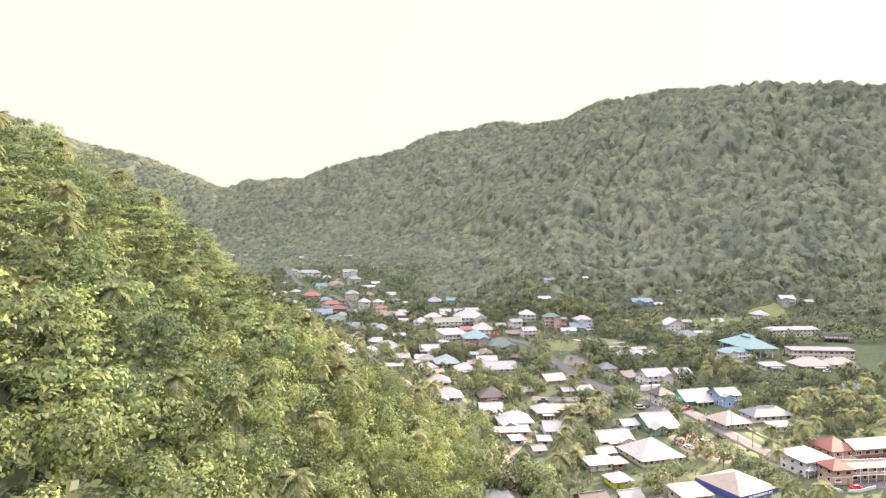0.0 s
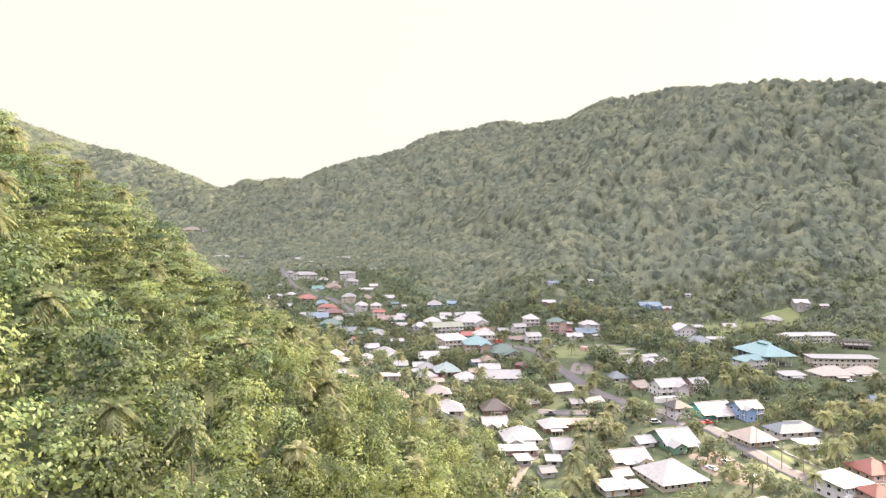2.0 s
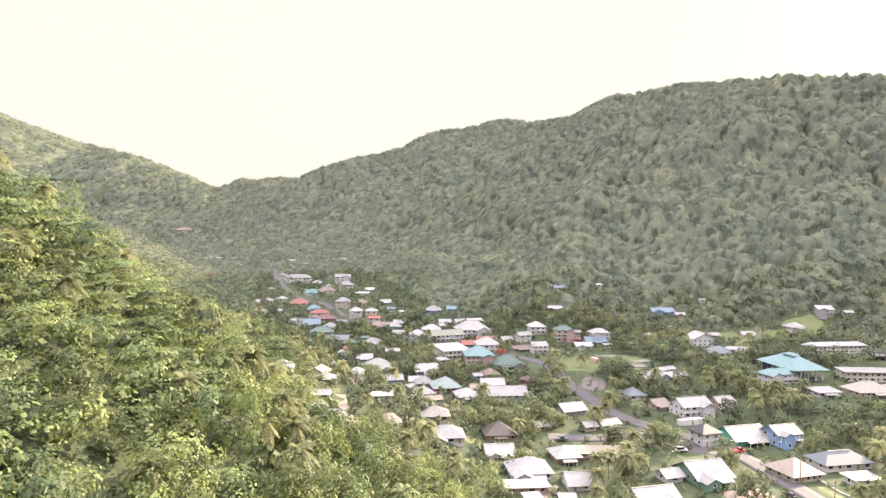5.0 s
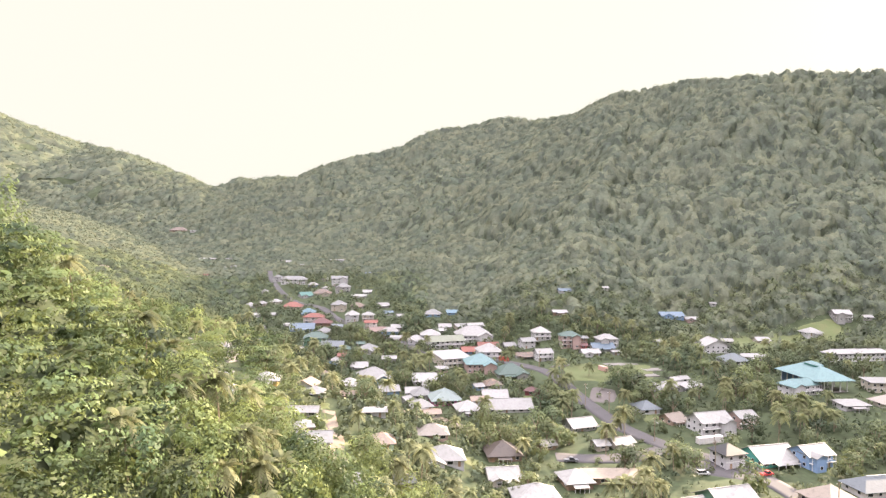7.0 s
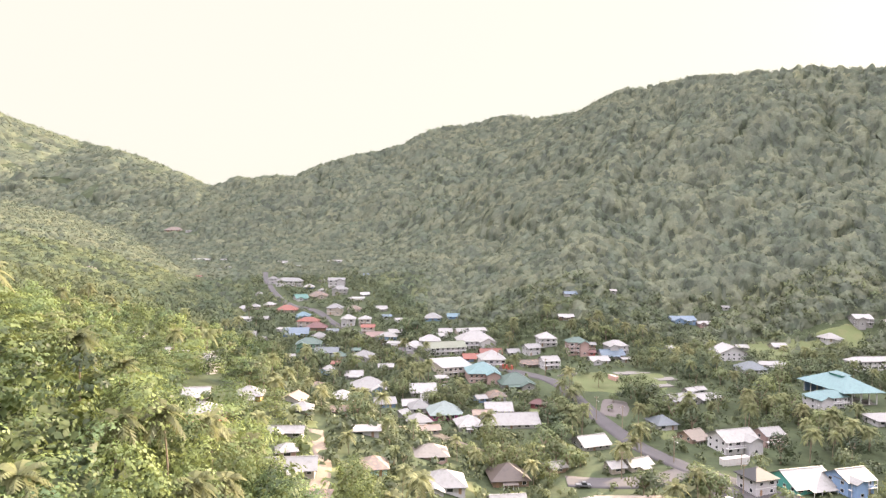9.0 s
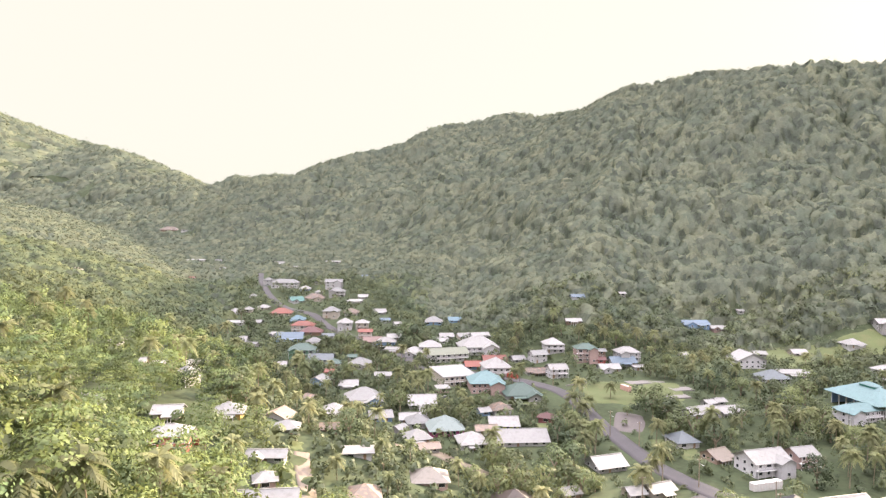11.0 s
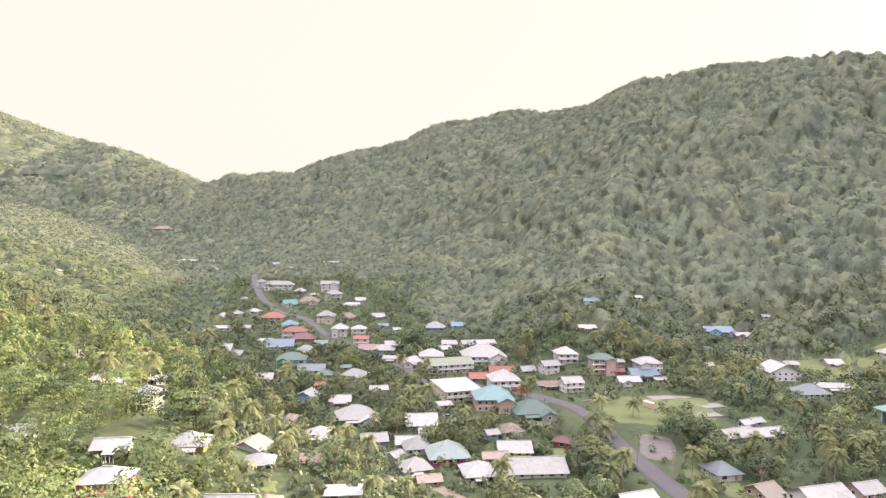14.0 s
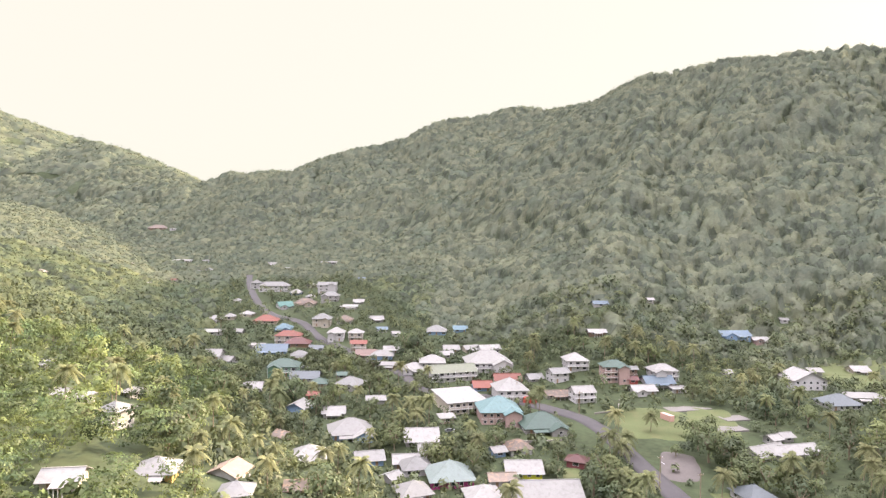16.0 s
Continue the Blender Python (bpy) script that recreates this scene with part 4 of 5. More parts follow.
def terrace_block(x, y, w, d, turn):
    """A long two-storey shop row with a pinkish roof, arcade and parapet."""
    b = tagged(new("shop_row"), "two-storey peach shop row with a maroon-pink metal roof", "shop")
    b.matrix_basis = pose(x, y, ground_at(x, y), 0, 0, turn)
    part("wall", box_mesh("wall", (w, d, 7.6), M_WALL["peach"], -1.5), b)
    part("roof", roof_mesh("gable", w, d, 2.6, 0.9, M_ROOF["pink"]), b, at=pose(0, 0, 5.8))
    part("awning", box_mesh("awning", (w, 2.0, 0.25), M_ROOF["maroon"], 3.0), b, at=pose(0, -d / 2 - 1.0, 0))
    for k in range(int(w / 4)):
        u = -w / 2 + 2 + k * 4
        win = part("window", WIDE_WINDOW, b, at=pose(u, -d / 2 - 0.02, 3.7))
        part("pane", WIDE_PANE, win)
        part("shopfront", box_mesh("shopfront", (2.6, 0.06, 2.3), M_GLASS, 0.2), b, at=pose(u, -d / 2 - 0.03, 0))
        part("post", POST, b, at=pose(u + 2, -d / 2 - 1.8, 0.45))
    KEEP_CLEAR.append((x, y, w / 2))


sports_hall(197, 440, 30, 19, 100)
store(93, 212, 15, 15, 28)
open_frame(282, 487, 24, 9, -8)
terrace_block(166, 254, 30, 9, 14)
house(131, 240, 13, 9, 2, 24, "flat", "white", "white")
house(147, 250, 11, 9, 2, 14, "hip", "red", "peach")


# ---- small structures ----
def container(x, y, length, turn, colour, word):
    c = tagged(new("shipping_container"), f"{word} corrugated steel shipping container on the ground", "container")
    c.matrix_basis = pose(x, y, ground_at(x, y) + 0.25, 0, 0, turn)
    v, f = [], []
    n = int(length / 0.6)
    pts = []
    for k in range(n + 1):
        u = -length / 2 + length * k / n
        o = 1.22 if k % 2 else 1.16
        pts += [(u, o)]
    for s in (-1, 1):
        b = len(v)
        for u, o in pts:
            v += [(u, s * o, 0.1), (u, s * o, 2.5)]
        f += [(b + 2 * k, b + 2 * k + 2, b + 2 * k + 3, b + 2 * k + 1) if s < 0 else (b + 2 * k + 1, b + 2 * k + 3, b + 2 * k + 2, b + 2 * k) for k in range(n)]
    m = surface("container_" + word, colour, 0.5, 0.12, 2, 0.4, 0.05, stain=(0.3, 0.16, 0.1), stain_amount=0.4)
    part("side_panel", mesh_from("side_panel", v, f, m), c)
    part("top_panel", box_mesh("top_panel", (length, 2.44, 0.1), m, 2.5), c)
    part("base_frame", box_mesh("base_frame", (length, 2.44, 0.12), m, -0.2), c)
    for s in (-1, 1):
        part("end_door", box_mesh("end_door", (0.1, 2.4, 2.5), m, 0), c, at=pose(s * (length / 2 - 0.05), 0, 0))
    KEEP_CLEAR.append((x, y, length / 2 + 2))


container(104, 345.5, 12.2, 20, (0.4, 0.39, 0.37), "white")
container(26, 484, 6.1, -18, (0.32, 0.045, 0.03), "red")
container(85, 465, 6.1, -62, (0.38, 0.24, 0.2), "pinkish")
for cx, cy, w, d in ((100, 484, 22, 8), (108, 456, 14, 9), (116, 470, 12, 7)):
    slab = new("foundation_slab", box_mesh("foundation_slab", (w, d, 1.2), M_CONCRETE, -0.9))
    slab.matrix_basis = pose(cx, cy, ground_at(cx, cy), 0, 0, 18)
    tagged(slab, "bare weathered concrete floor slab in the grass", "foundation")
    KEEP_CLEAR.append((cx, cy, 9))


def utility_pole(x, y, height=10.5, lamp=False):
    p = tagged(new("utility_pole"), "dark wooden utility pole with a crossarm" + (" and street lamp" if lamp else ""), "pole", group="utility poles")
    p.matrix_basis = pose(x, y, ground_at(x, y), 0, 0, 20)
    v, f = [], []
    limb(v, f, (0, 0, -0.8), (0, 0, height), 0.19, 0.12, 8)
    part("pole", mesh_from("pole", v, f, M_BARK), p)
    part("crossarm", box_mesh("crossarm", (2.2, 0.12, 0.14), M_BARK, height - 0.7), p)
    for u in (-0.95, 0, 0.95):
        part("insulator", box_mesh("insulator", (0.1, 0.1, 0.22), M_TRIM, height - 0.56), p, at=pose(u, 0, 0))
    if lamp:
        part("lamp_arm", box_mesh("lamp_arm", (0.07, 1.8, 0.07), M_METAL, height - 2.0), p, at=pose(0, -0.9, 0))
        part("lamp_head", box_mesh("lamp_head", (0.3, 0.7, 0.16), M_METAL, height - 2.1), p, at=pose(0, -1.9, 0))


for k, (px, py) in enumerate(((61, 393), (70, 381), (57, 328), (80.6, 344), (96, 319), (99, 328), (108.5, 247), (121, 283), (56, 432), (47, 470), (20, 489), (121, 262))):
    utility_pole(px, py, 10.5 if k != 0 else 11.5, k in (0, 3, 6))


# ---- cars ----
def car_meshes(length, width, tall, cab0, cab1, paint):
    v, f = [], []
    a, b = length / 2, width / 2
    prof = [(-a, 0.45), (-a, 0.85), (-a + 0.15, 0.98), (a - 0.2, 0.92), (a, 0.75), (a, 0.45)]
    ring = lambda s, k: [(u, s * (b - k * (0.1 if z > 0.6 else 0.03)), z) for u, z in prof]
    v = ring(-1, 1) + ring(-1, 0) + ring(1, 0) + ring(1, 1)
    n = len(prof)
    for r in range(3):
        f += [(r * n + k, r * n + (k + 1) % n, (r + 1) * n + (k + 1) % n, (r + 1) * n + k) for k in range(n)]
    f += [tuple(range(n)), tuple(range(4 * n - 1, 3 * n - 1, -1))]
    body = mesh_from("body", v, f, paint)
    c0, c1 = -a + cab0, -a + cab1
    z0, z1 = 0.93, tall
    v = [(c0, -b + 0.08, z0), (c1, -b + 0.08, z0), (c1, b - 0.08, z0), (c0, b - 0.08, z0), (c0 + 0.25, -b + 0.25, z1), (c1 - 0.6, -b + 0.25, z1), (c1 - 0.6, b - 0.25, z1), (c0 + 0.25, b - 0.25, z1)]
    glass = mesh_from("cabin_glass", v, [(0, 1, 5, 4), (1, 2, 6, 5), (2, 3, 7, 6), (3, 0, 4, 7)], M_GLASS)
    top = [(x, y, z + 0.05) for x, y, z in v[4:]]
    roof = mesh_from("car_roof", v[4:] + top, [(4, 5, 6, 7), (3, 2, 1, 0), (0, 1, 5, 4), (1, 2, 6, 5), (2, 3, 7, 6), (3, 0, 4, 7)], paint)
    return body, glass, roof


def wheel_mesh():
    v, f = [], []
    for s in (-0.1, 0.1):
        v += [(0.33 * math.cos(k * math.pi / 6), s, 0.33 * math.sin(k * math.pi / 6)) for k in range(12)]
    f = [(k, (k + 1) % 12, 12 + (k + 1) % 12, 12 + k) for k in range(12)] + [tuple(range(11, -1, -1)), tuple(range(12, 24))]
    return mesh_from("tyre", v, f, M_TYRE), box_mesh("rim", (0.3, 0.215, 0.3), M_METAL, -0.15)


TYRE, RIM = wheel_mesh()
CAR_KINDS = {}


def car(x, y, turn, colour, sort="saloon", lift=0.36):
    length, width, tall, c0, c1 = {"saloon": (4.5, 1.75, 1.42, 0.7, 3.4), "suv": (4.7, 1.85, 1.8, 0.15, 3.6), "van": (4.8, 1.9, 2.1, 0.1, 4.6), "pickup": (5.2, 1.85, 1.75, 2.0, 4.0)}[sort]
    if (sort, colour) not in CAR_KINDS:
        CAR_KINDS[sort, colour] = car_meshes(length, width, tall, c0, c1, M_PAINT[colour])
    c = tagged(new("car"), f"{colour.replace('_', ' ')} parked {sort} standing on the {'road' if sort != 'van' else 'yard'}", "car", group="parked cars")
    c.matrix_basis = pose(x, y, ground_at(x, y) + lift, 0, 0, turn)
    for name, me in zip(("body", "cabin_glass", "car_roof"), CAR_KINDS[sort, colour]):
        part(name, me, c)
    for u in (-length / 2 + 0.85, length / 2 - 0.85):
        for s in (-1, 1):
            w = part("wheel", TYRE, c, at=pose(u, s * (width / 2 - 0.08), 0.33))
            part("rim", RIM, w)
    for s in (-1, 1):
        part("headlight", box_mesh("headlight", (0.06, 0.3, 0.14), M_TRIM, 0), c, at=pose(length / 2, s * (width / 2 - 0.3), 0.68))


for spec in ((101.6, 265, 100, "white", "suv"), (94, 259.5, 120, "white", "saloon"), (111.5, 271, 105, "black", "saloon"), (105.5, 249.5, 40, "cream", "van"),
             (136, 228, 20, "white", "saloon"), (141.5, 231, 25, "black", "saloon"), (146, 233, 25, "dark_grey", "saloon"), (139.6, 223.4, 12, "red", "saloon"), (156, 237, 20, "black", "suv"),
             (104, 330, 30, "white", "saloon"), (222.7, 389, 10, "silver", "saloon"), (42, 320, 4, "dark_grey", "pickup"), (88.6, 311, 8, "white", "suv"), (103, 328, 15, "white", "suv"),
             (112, 312, 20, "red", "pickup"), (-10.5, 441, 5, "dark_grey", "saloon"), (-58, 551, 15, "white", "van"), (-65, 566, 15, "dark_grey", "saloon"), (-98, 540, 5, "dark_grey", "saloon"), (250.6, 557.4, 5, "white", "saloon")):
    car(*spec)
    KEEP_CLEAR.append((spec[0], spec[1] - 1, 4.5))


# ---- trees ----
def leaf_quads(rng, centres, normals, size, aspect=0.62):
    n = len(centres)
    nrm = normals / np.linalg.norm(normals, axis=1, keepdims=True)
    ref = rng.normal(size=(n, 3))
    u = np.cross(nrm, ref)
    u /= np.linalg.norm(u, axis=1, keepdims=True)
    v = np.cross(nrm, u)
    s = (size * rng.uniform(0.6, 1.35, (n, 1)))
    u, v = u * s, v * s * aspect
    return np.stack([centres - u, centres - v * 0.9 + u * 0.1, centres + u, centres + v], 1)


def crown(rng, clumps, per_clump, radius, height, clump_size, leaf, flat=0.6, low=-0.15, tiers=0, upright=0.35):
    """Leaves gathered in clumps over an uneven dome, whose base is at z = 0. Each leaf shades with its clump and dome."""
    a = rng.uniform(0, 2 * math.pi, clumps)
    h = rng.uniform(low, 1, clumps)
    r = np.sqrt(np.clip(1 - np.clip(h, 0, 1) ** 2, 0.04, 1)) * rng.uniform(0.45, 1.0, clumps)
    if tiers:
        h = (rng.randint(0, tiers, clumps) + 0.5) / tiers + rng.uniform(-0.09, 0.09, clumps)
        r = (1.15 - 0.6 * h) * np.sqrt(rng.uniform(0.02, 1, clumps))
    c = np.stack([np.cos(a) * r * radius, np.sin(a) * r * radius, h * height], 1)
    c = np.repeat(c, per_clump, 0)
    n = len(c)
    d = rng.normal(size=(n, 3))
    d[:, 2] = d[:, 2] * flat + 0.3
    d /= np.linalg.norm(d, axis=1, keepdims=True)
    p = c + d * clump_size * rng.uniform(0.6, 1.15, (n, 1)) * np.array([1, 1, 0.32 if tiers else 1])
    out = p - np.array([0, 0, height * 0.2])
    out /= np.linalg.norm(out, axis=1, keepdims=True)
    nrm = out * 0.7 + d * 0.8 + np.array([0, 0, 0.3]) + rng.normal(size=(n, 3)) * 0.16
    shade = out * (1.1 - upright) + d * (0.95 - upright) + np.array([0, 0, upright])
    return np.concatenate([leaf_quads(rng, p, nrm, leaf), shade[:, None, :]], 1)


def trunk_mesh(rng, height, radius, spread):
    v, f = [], []
    limb(v, f, (0, 0, -0.6), (0.1, 0.05, height * 0.6), radius, radius * 0.7, 7)
    for k in range(5):
        a = k * 1.26 + rng.uniform(-0.3, 0.3)
        tip = (math.cos(a) * spread * 0.55, math.sin(a) * spread * 0.55, height * rng.uniform(1.0, 1.35))
        limb(v, f, (0.1, 0.05, height * rng.uniform(0.45, 0.6)), tip, radius * 0.5, radius * 0.16, 5)
    return mesh_from("trunk", v, f, M_BARK)


def palm_meshes(rng, height):
    v, f = [], []
    lean = rng.uniform(-0.9, 0.9, 2)
    pts = [(lean[0] * (k / 6) ** 2 * 1.4, lean[1] * (k / 6) ** 2 * 1.4, -0.6 + (height + 0.6) * k / 6) for k in range(7)]
    for k in range(6):
        limb(v, f, pts[k], pts[k + 1], 0.2 - 0.014 * k, 0.186 - 0.014 * k, 6)
    trunk = mesh_from("trunk", v, f, M_BARK)
    top = np.array(pts[-1])
    quads = []
    for k in range(19):
        a = k * 2.4 + rng.uniform(-0.25, 0.25)
        up = -0.45 + 1.7 * (k / 19) ** 1.2 + rng.uniform(-0.15, 0.15)
        length = rng.uniform(4.2, 5.4)
        out = np.array([math.cos(a), math.sin(a), 0])
        side = np.array([-math.sin(a), math.cos(a), 0])
        seg = 8
        line = [top + out * length * (i / seg) * math.cos(min(up, 1.3) * 0.8) * (1 - 0.12 * i / seg) + np.array([0, 0, length * (math.sin(up) * i / seg - 0.62 * (i / seg) ** 2)]) for i in range(seg + 1)]
        for i in range(seg):
            wide = 1.15 * math.sin(math.pi * (0.14 + 0.82 * (i + 0.5) / seg)) ** 0.7
            for s in (-1, 1):
                p0, p1 = line[i], line[i + 1] * 0.92 + line[i] * 0.08
                fall = np.array([0, 0, -0.4 * wide])
                t1 = p1 + side * s * wide + (line[i + 1] - line[i]) * 0.7 + fall
                t0 = p0 + side * s * wide * 0.8 + (line[i + 1] - line[i]) * 0.75 + fall
                quads.append((p0, p1, t1, t0))
    return trunk, quads_mesh("fronds", np.array(quads), M_PALM)


rng = np.random.RandomState(5)
TREE_KINDS = []
for k in range(7):
    hgt, rad = rng.uniform(4.0, 6.5), rng.uniform(3.6, 5.2)
    dome = rng.uniform(3.0, 5.0)
    leaves = crown(rng, 30, 17, rad, dome, 1.35, 0.44, low=-0.5)
    leaves[:, :4, 2] += hgt * 0.8
    TREE_KINDS.append((trunk_mesh(rng, hgt, 0.32, rad), quads_mesh("crown", leaves, M_TREE), leaves))
PALM_KINDS = [palm_meshes(rng, h) for h in (9, 11, 12.5, 14, 8)]
KEEP_CLEAR += [(66, 440, 9), (70, 428, 8), (68, 418, 7), (72, 402, 6), (70, 392, 5)]   # open edge of the green and its yard
clear = np.array(KEEP_CLEAR)
fronts = np.array(CLEAR_FRONT)


def is_free(x, y, extra=0.0):
    return not np.any((clear[:, 0] - x) ** 2 + (clear[:, 1] - y) ** 2 < (clear[:, 2] + extra) ** 2)


def free_mask(x, y, extra=0.0):
    ok = np.ones(len(x), bool)
    for i in range(0, len(clear), 200):
        c = clear[i:i + 200]
        ok &= ~np.any((c[None, :, 0] - x[:, None]) ** 2 + (c[None, :, 1] - y[:, None]) ** 2 < (c[None, :, 2] + extra) ** 2, axis=1)
    return ok


def open_front(x, y):
    ok = np.ones(len(x), bool)
    for i in range(0, len(fronts), 200):
        c = fronts[i:i + 200]
        ok &= ~np.any((c[None, :, 0] - x[:, None]) ** 2 + (c[None, :, 1] - y[:, None]) ** 2 < c[None, :, 2] ** 2, axis=1)
    return ok


def tree(x, y, size=1.0, kind=0):
    t = new("tree")
    t.matrix_basis = pose(x, y, ground_at(x, y), 0, 0, (x * 37 + y * 11) % 360) @ Matrix.Diagonal((size, size, size, 1))
    tagged(t, "leafy green broadleaf tree standing among the houses", "tree", group="village trees")
    part("trunk", TREE_KINDS[kind % 7][0], t)
    part("crown", TREE_KINDS[kind % 7][1], t)
    return t


def palm(x, y, size=1.0, kind=0):
    t = new("coconut_palm")
    t.matrix_basis = pose(x, y, ground_at(x, y), 0, 0, (x * 53 + y * 17) % 360) @ Matrix.Diagonal((size, size, size, 1))
    tagged(t, "coconut palm with a slender trunk and drooping fronds", "palm tree", group="coconut palms")
    part("trunk", PALM_KINDS[kind % 5][0], t)
    part("fronds", PALM_KINDS[kind % 5][1], t)
    return t


def in_village(x, y):
    """Where houses and gardens stand: the valley floor between the hill feet."""
    left = np.interp(y, (150, 240, 262, 300, 335, 420, 560, 700, 800), (45, 20, -5, -45, -80, -95, -165, -215, -240))
    right = np.interp(y, (150, 400, 520, 560, 600, 640, 720, 800), (230, 260, 270, 120, -10, -30, -80, -130))
    return (x > left) & (x < right) & (y < 800)


def on_green(x, y):
    """The open village green with its yard and old slabs."""
    return (x > 58) & (x < 118) & (y > 395) & (y < 490) & (np.abs(x - 78 - 0.25 * (461 - y)) < 20 + 20 * (y > 440))


def scatter(x0, x1, y0, y1, step):
    xs, ys = np.meshgrid(np.arange(x0, x1, step), np.arange(y0, y1, step))
    n = xs.size
    return xs.ravel() + rng.uniform(-0.4, 0.4, n) * step, ys.ravel() + rng.uniform(-0.4, 0.4, n) * step


def forest(name, label, x, y, protos, lo, hi, sink, material, squash=1.0):
    """Many crowns joined into one mesh."""
    blocks, tints = [], []
    which = rng.randint(0, len(protos), len(x))
    z = ground_z(x, y)
    for k, p in enumerate(protos):
        m = which == k
        n = int(m.sum())
        if not n:
            continue
        a, s = rng.uniform(0, 2 * math.pi, n), rng.uniform(lo, hi, n)
        sz = s * rng.uniform(0.8, 1.3, n) * squash
        c, d = np.cos(a)[:, None, None], np.sin(a)[:, None, None]
        q = np.broadcast_to(p[None], (n, *p.shape)).copy()
        q[..., 0], q[..., 1] = p[None, :, :, 0] * c - p[None, :, :, 1] * d, p[None, :, :, 0] * d + p[None, :, :, 1] * c
        q[:, :, :4] *= np.stack([s, s, sz], 1)[:, None, None, :]
        q[:, :, :4] += np.stack([x[m], y[m], z[m] - sink], 1)[:, None, None, :]
        blocks.append(q.reshape(-1, 5, 3))
        tints.append(np.repeat(rng.uniform(0, 1, n), len(p)))
    return tagged(new(name, quads_mesh(name, np.concatenate(blocks), material, np.concatenate(tints))), label, "forest", kind="stuff")


def canopy_sheet(name, label, x0, x1, y0, y1, step, keep, material, spacing=8.2, tall=1.0, sprays=4, leaf=0.9):
    """Closed forest seen from far: one uneven skin of rounded crowns that touch, with sprays of leaves standing out of it."""
    xs, ys = np.arange(x0, x1, step), np.arange(y0, y1, step)
    vx, vy = np.meshgrid(xs, ys)
    vx, vy = vx + rng.uniform(-0.36, 0.36, vx.shape) * step, vy + rng.uniform(-0.36, 0.36, vy.shape) * step
    nc, nr = int((x1 - x0) / spacing) + 6, int((y1 - y0) / spacing) + 6
    cx = x0 + (np.arange(nc)[None, :] - 2.5 + rng.uniform(-0.42, 0.42, (nr, nc))) * spacing
    cy = y0 + (np.arange(nr)[:, None] - 2.5 + rng.uniform(-0.42, 0.42, (nr, nc))) * spacing
    rad, top = rng.uniform(0.42, 0.82, (nr, nc)) * spacing, rng.uniform(4.2, 7.4, (nr, nc)) * tall
    tint = rng.uniform(0, 1, (nr, nc))
    gi, gj = ((vx - x0) / spacing + 2.5).astype(int), ((vy - y0) / spacing + 2.5).astype(int)
    lift, hue = np.full(vx.shape, 0.5 * tall), np.zeros(vx.shape)
    for dj in (-1, 0, 1):
        for di in (-1, 0, 1):
            i, j = np.clip(gi + di, 0, nc - 1), np.clip(gj + dj, 0, nr - 1)
            q = ((vx - cx[j, i]) ** 2 + (vy - cy[j, i]) ** 2) / rad[j, i] ** 2
            h = top[j, i] - 1.0 * rad[j, i] * (1 - np.sqrt(np.clip(1 - q, 0, 1)))
            h = np.where(q < 1, h, 0)
            hue = np.where(h > lift, tint[j, i], hue)
            lift = np.maximum(lift, h)
    ok = keep(vx.ravel(), vy.ravel()).reshape(vx.shape)
    ok[0], ok[-1], ok[:, 0], ok[:, -1] = False, False, False, False
    base = ground_z(vx, vy)
    tilt = np.stack([(base - ground_z(vx + 4, vy)) / 4, (base - ground_z(vx, vy + 4)) / 4, np.full(vx.shape, 1.5)], -1)
    tilt /= np.linalg.norm(tilt, axis=-1, keepdims=True)
    lift = np.where(ok, lift + rng.uniform(-0.4, 0.4, vx.shape) * tall, -0.6)
    vx, vy, vz = vx + tilt[..., 0] * lift, vy + tilt[..., 1] * lift, base + tilt[..., 2] * lift
    nx_, ny_ = len(xs), len(ys)
    ids = np.arange(nx_ * ny_).reshape(ny_, nx_)
    faces = np.stack([ids[:-1, :-1], ids[:-1, 1:], ids[1:, 1:], ids[1:, :-1]], -1)
    some = ok[:-1, :-1] | ok[:-1, 1:] | ok[1:, 1:] | ok[1:, :-1]
    faces = faces[some]
    grid = np.stack([vx, vy, vz], -1)
    soft = np.cross(np.gradient(grid, axis=1), np.gradient(grid, axis=0))
    soft /= np.linalg.norm(soft, axis=-1, keepdims=True)
    corners = grid.reshape(-1, 3)[faces]
    nrm = np.cross(corners[:, 2] - corners[:, 0], corners[:, 3] - corners[:, 1])
    nrm /= np.linalg.norm(nrm, axis=1, keepdims=True)
    skin = np.concatenate([corners, soft.reshape(-1, 3)[faces]], 1)
    hues = hue[:-1, :-1][some]
    pick = rng.randint(0, len(skin), int(sprays * len(skin) * (step / spacing) ** 2))
    n, along = len(pick), rng.uniform(0, 1, (2, len(pick), 1))
    spot = corners[pick, 0] + along[0] * (corners[pick, 1] - corners[pick, 0]) + along[1] * (corners[pick, 3] - corners[pick, 0])
    c = spot + nrm[pick] * rng.uniform(0.1, 1.5, (n, 1)) * tall
    loose = leaf_quads(rng, c, nrm[pick] * 0.7 + rng.normal(size=(n, 3)) * 0.6, leaf)
    way = soft.reshape(-1, 3)[faces[pick, 0]] + rng.normal(size=(n, 3)) * 0.25 + np.array([0, 0, 0.2])
    loose = np.concatenate([loose, np.repeat(way[:, None, :], 4, 1)], 1)
    me = quads_mesh(name, np.concatenate([skin, loose]), material, np.concatenate([hues, hues[pick]]))
    return tagged(new(name, me), label, "forest", kind="stuff")


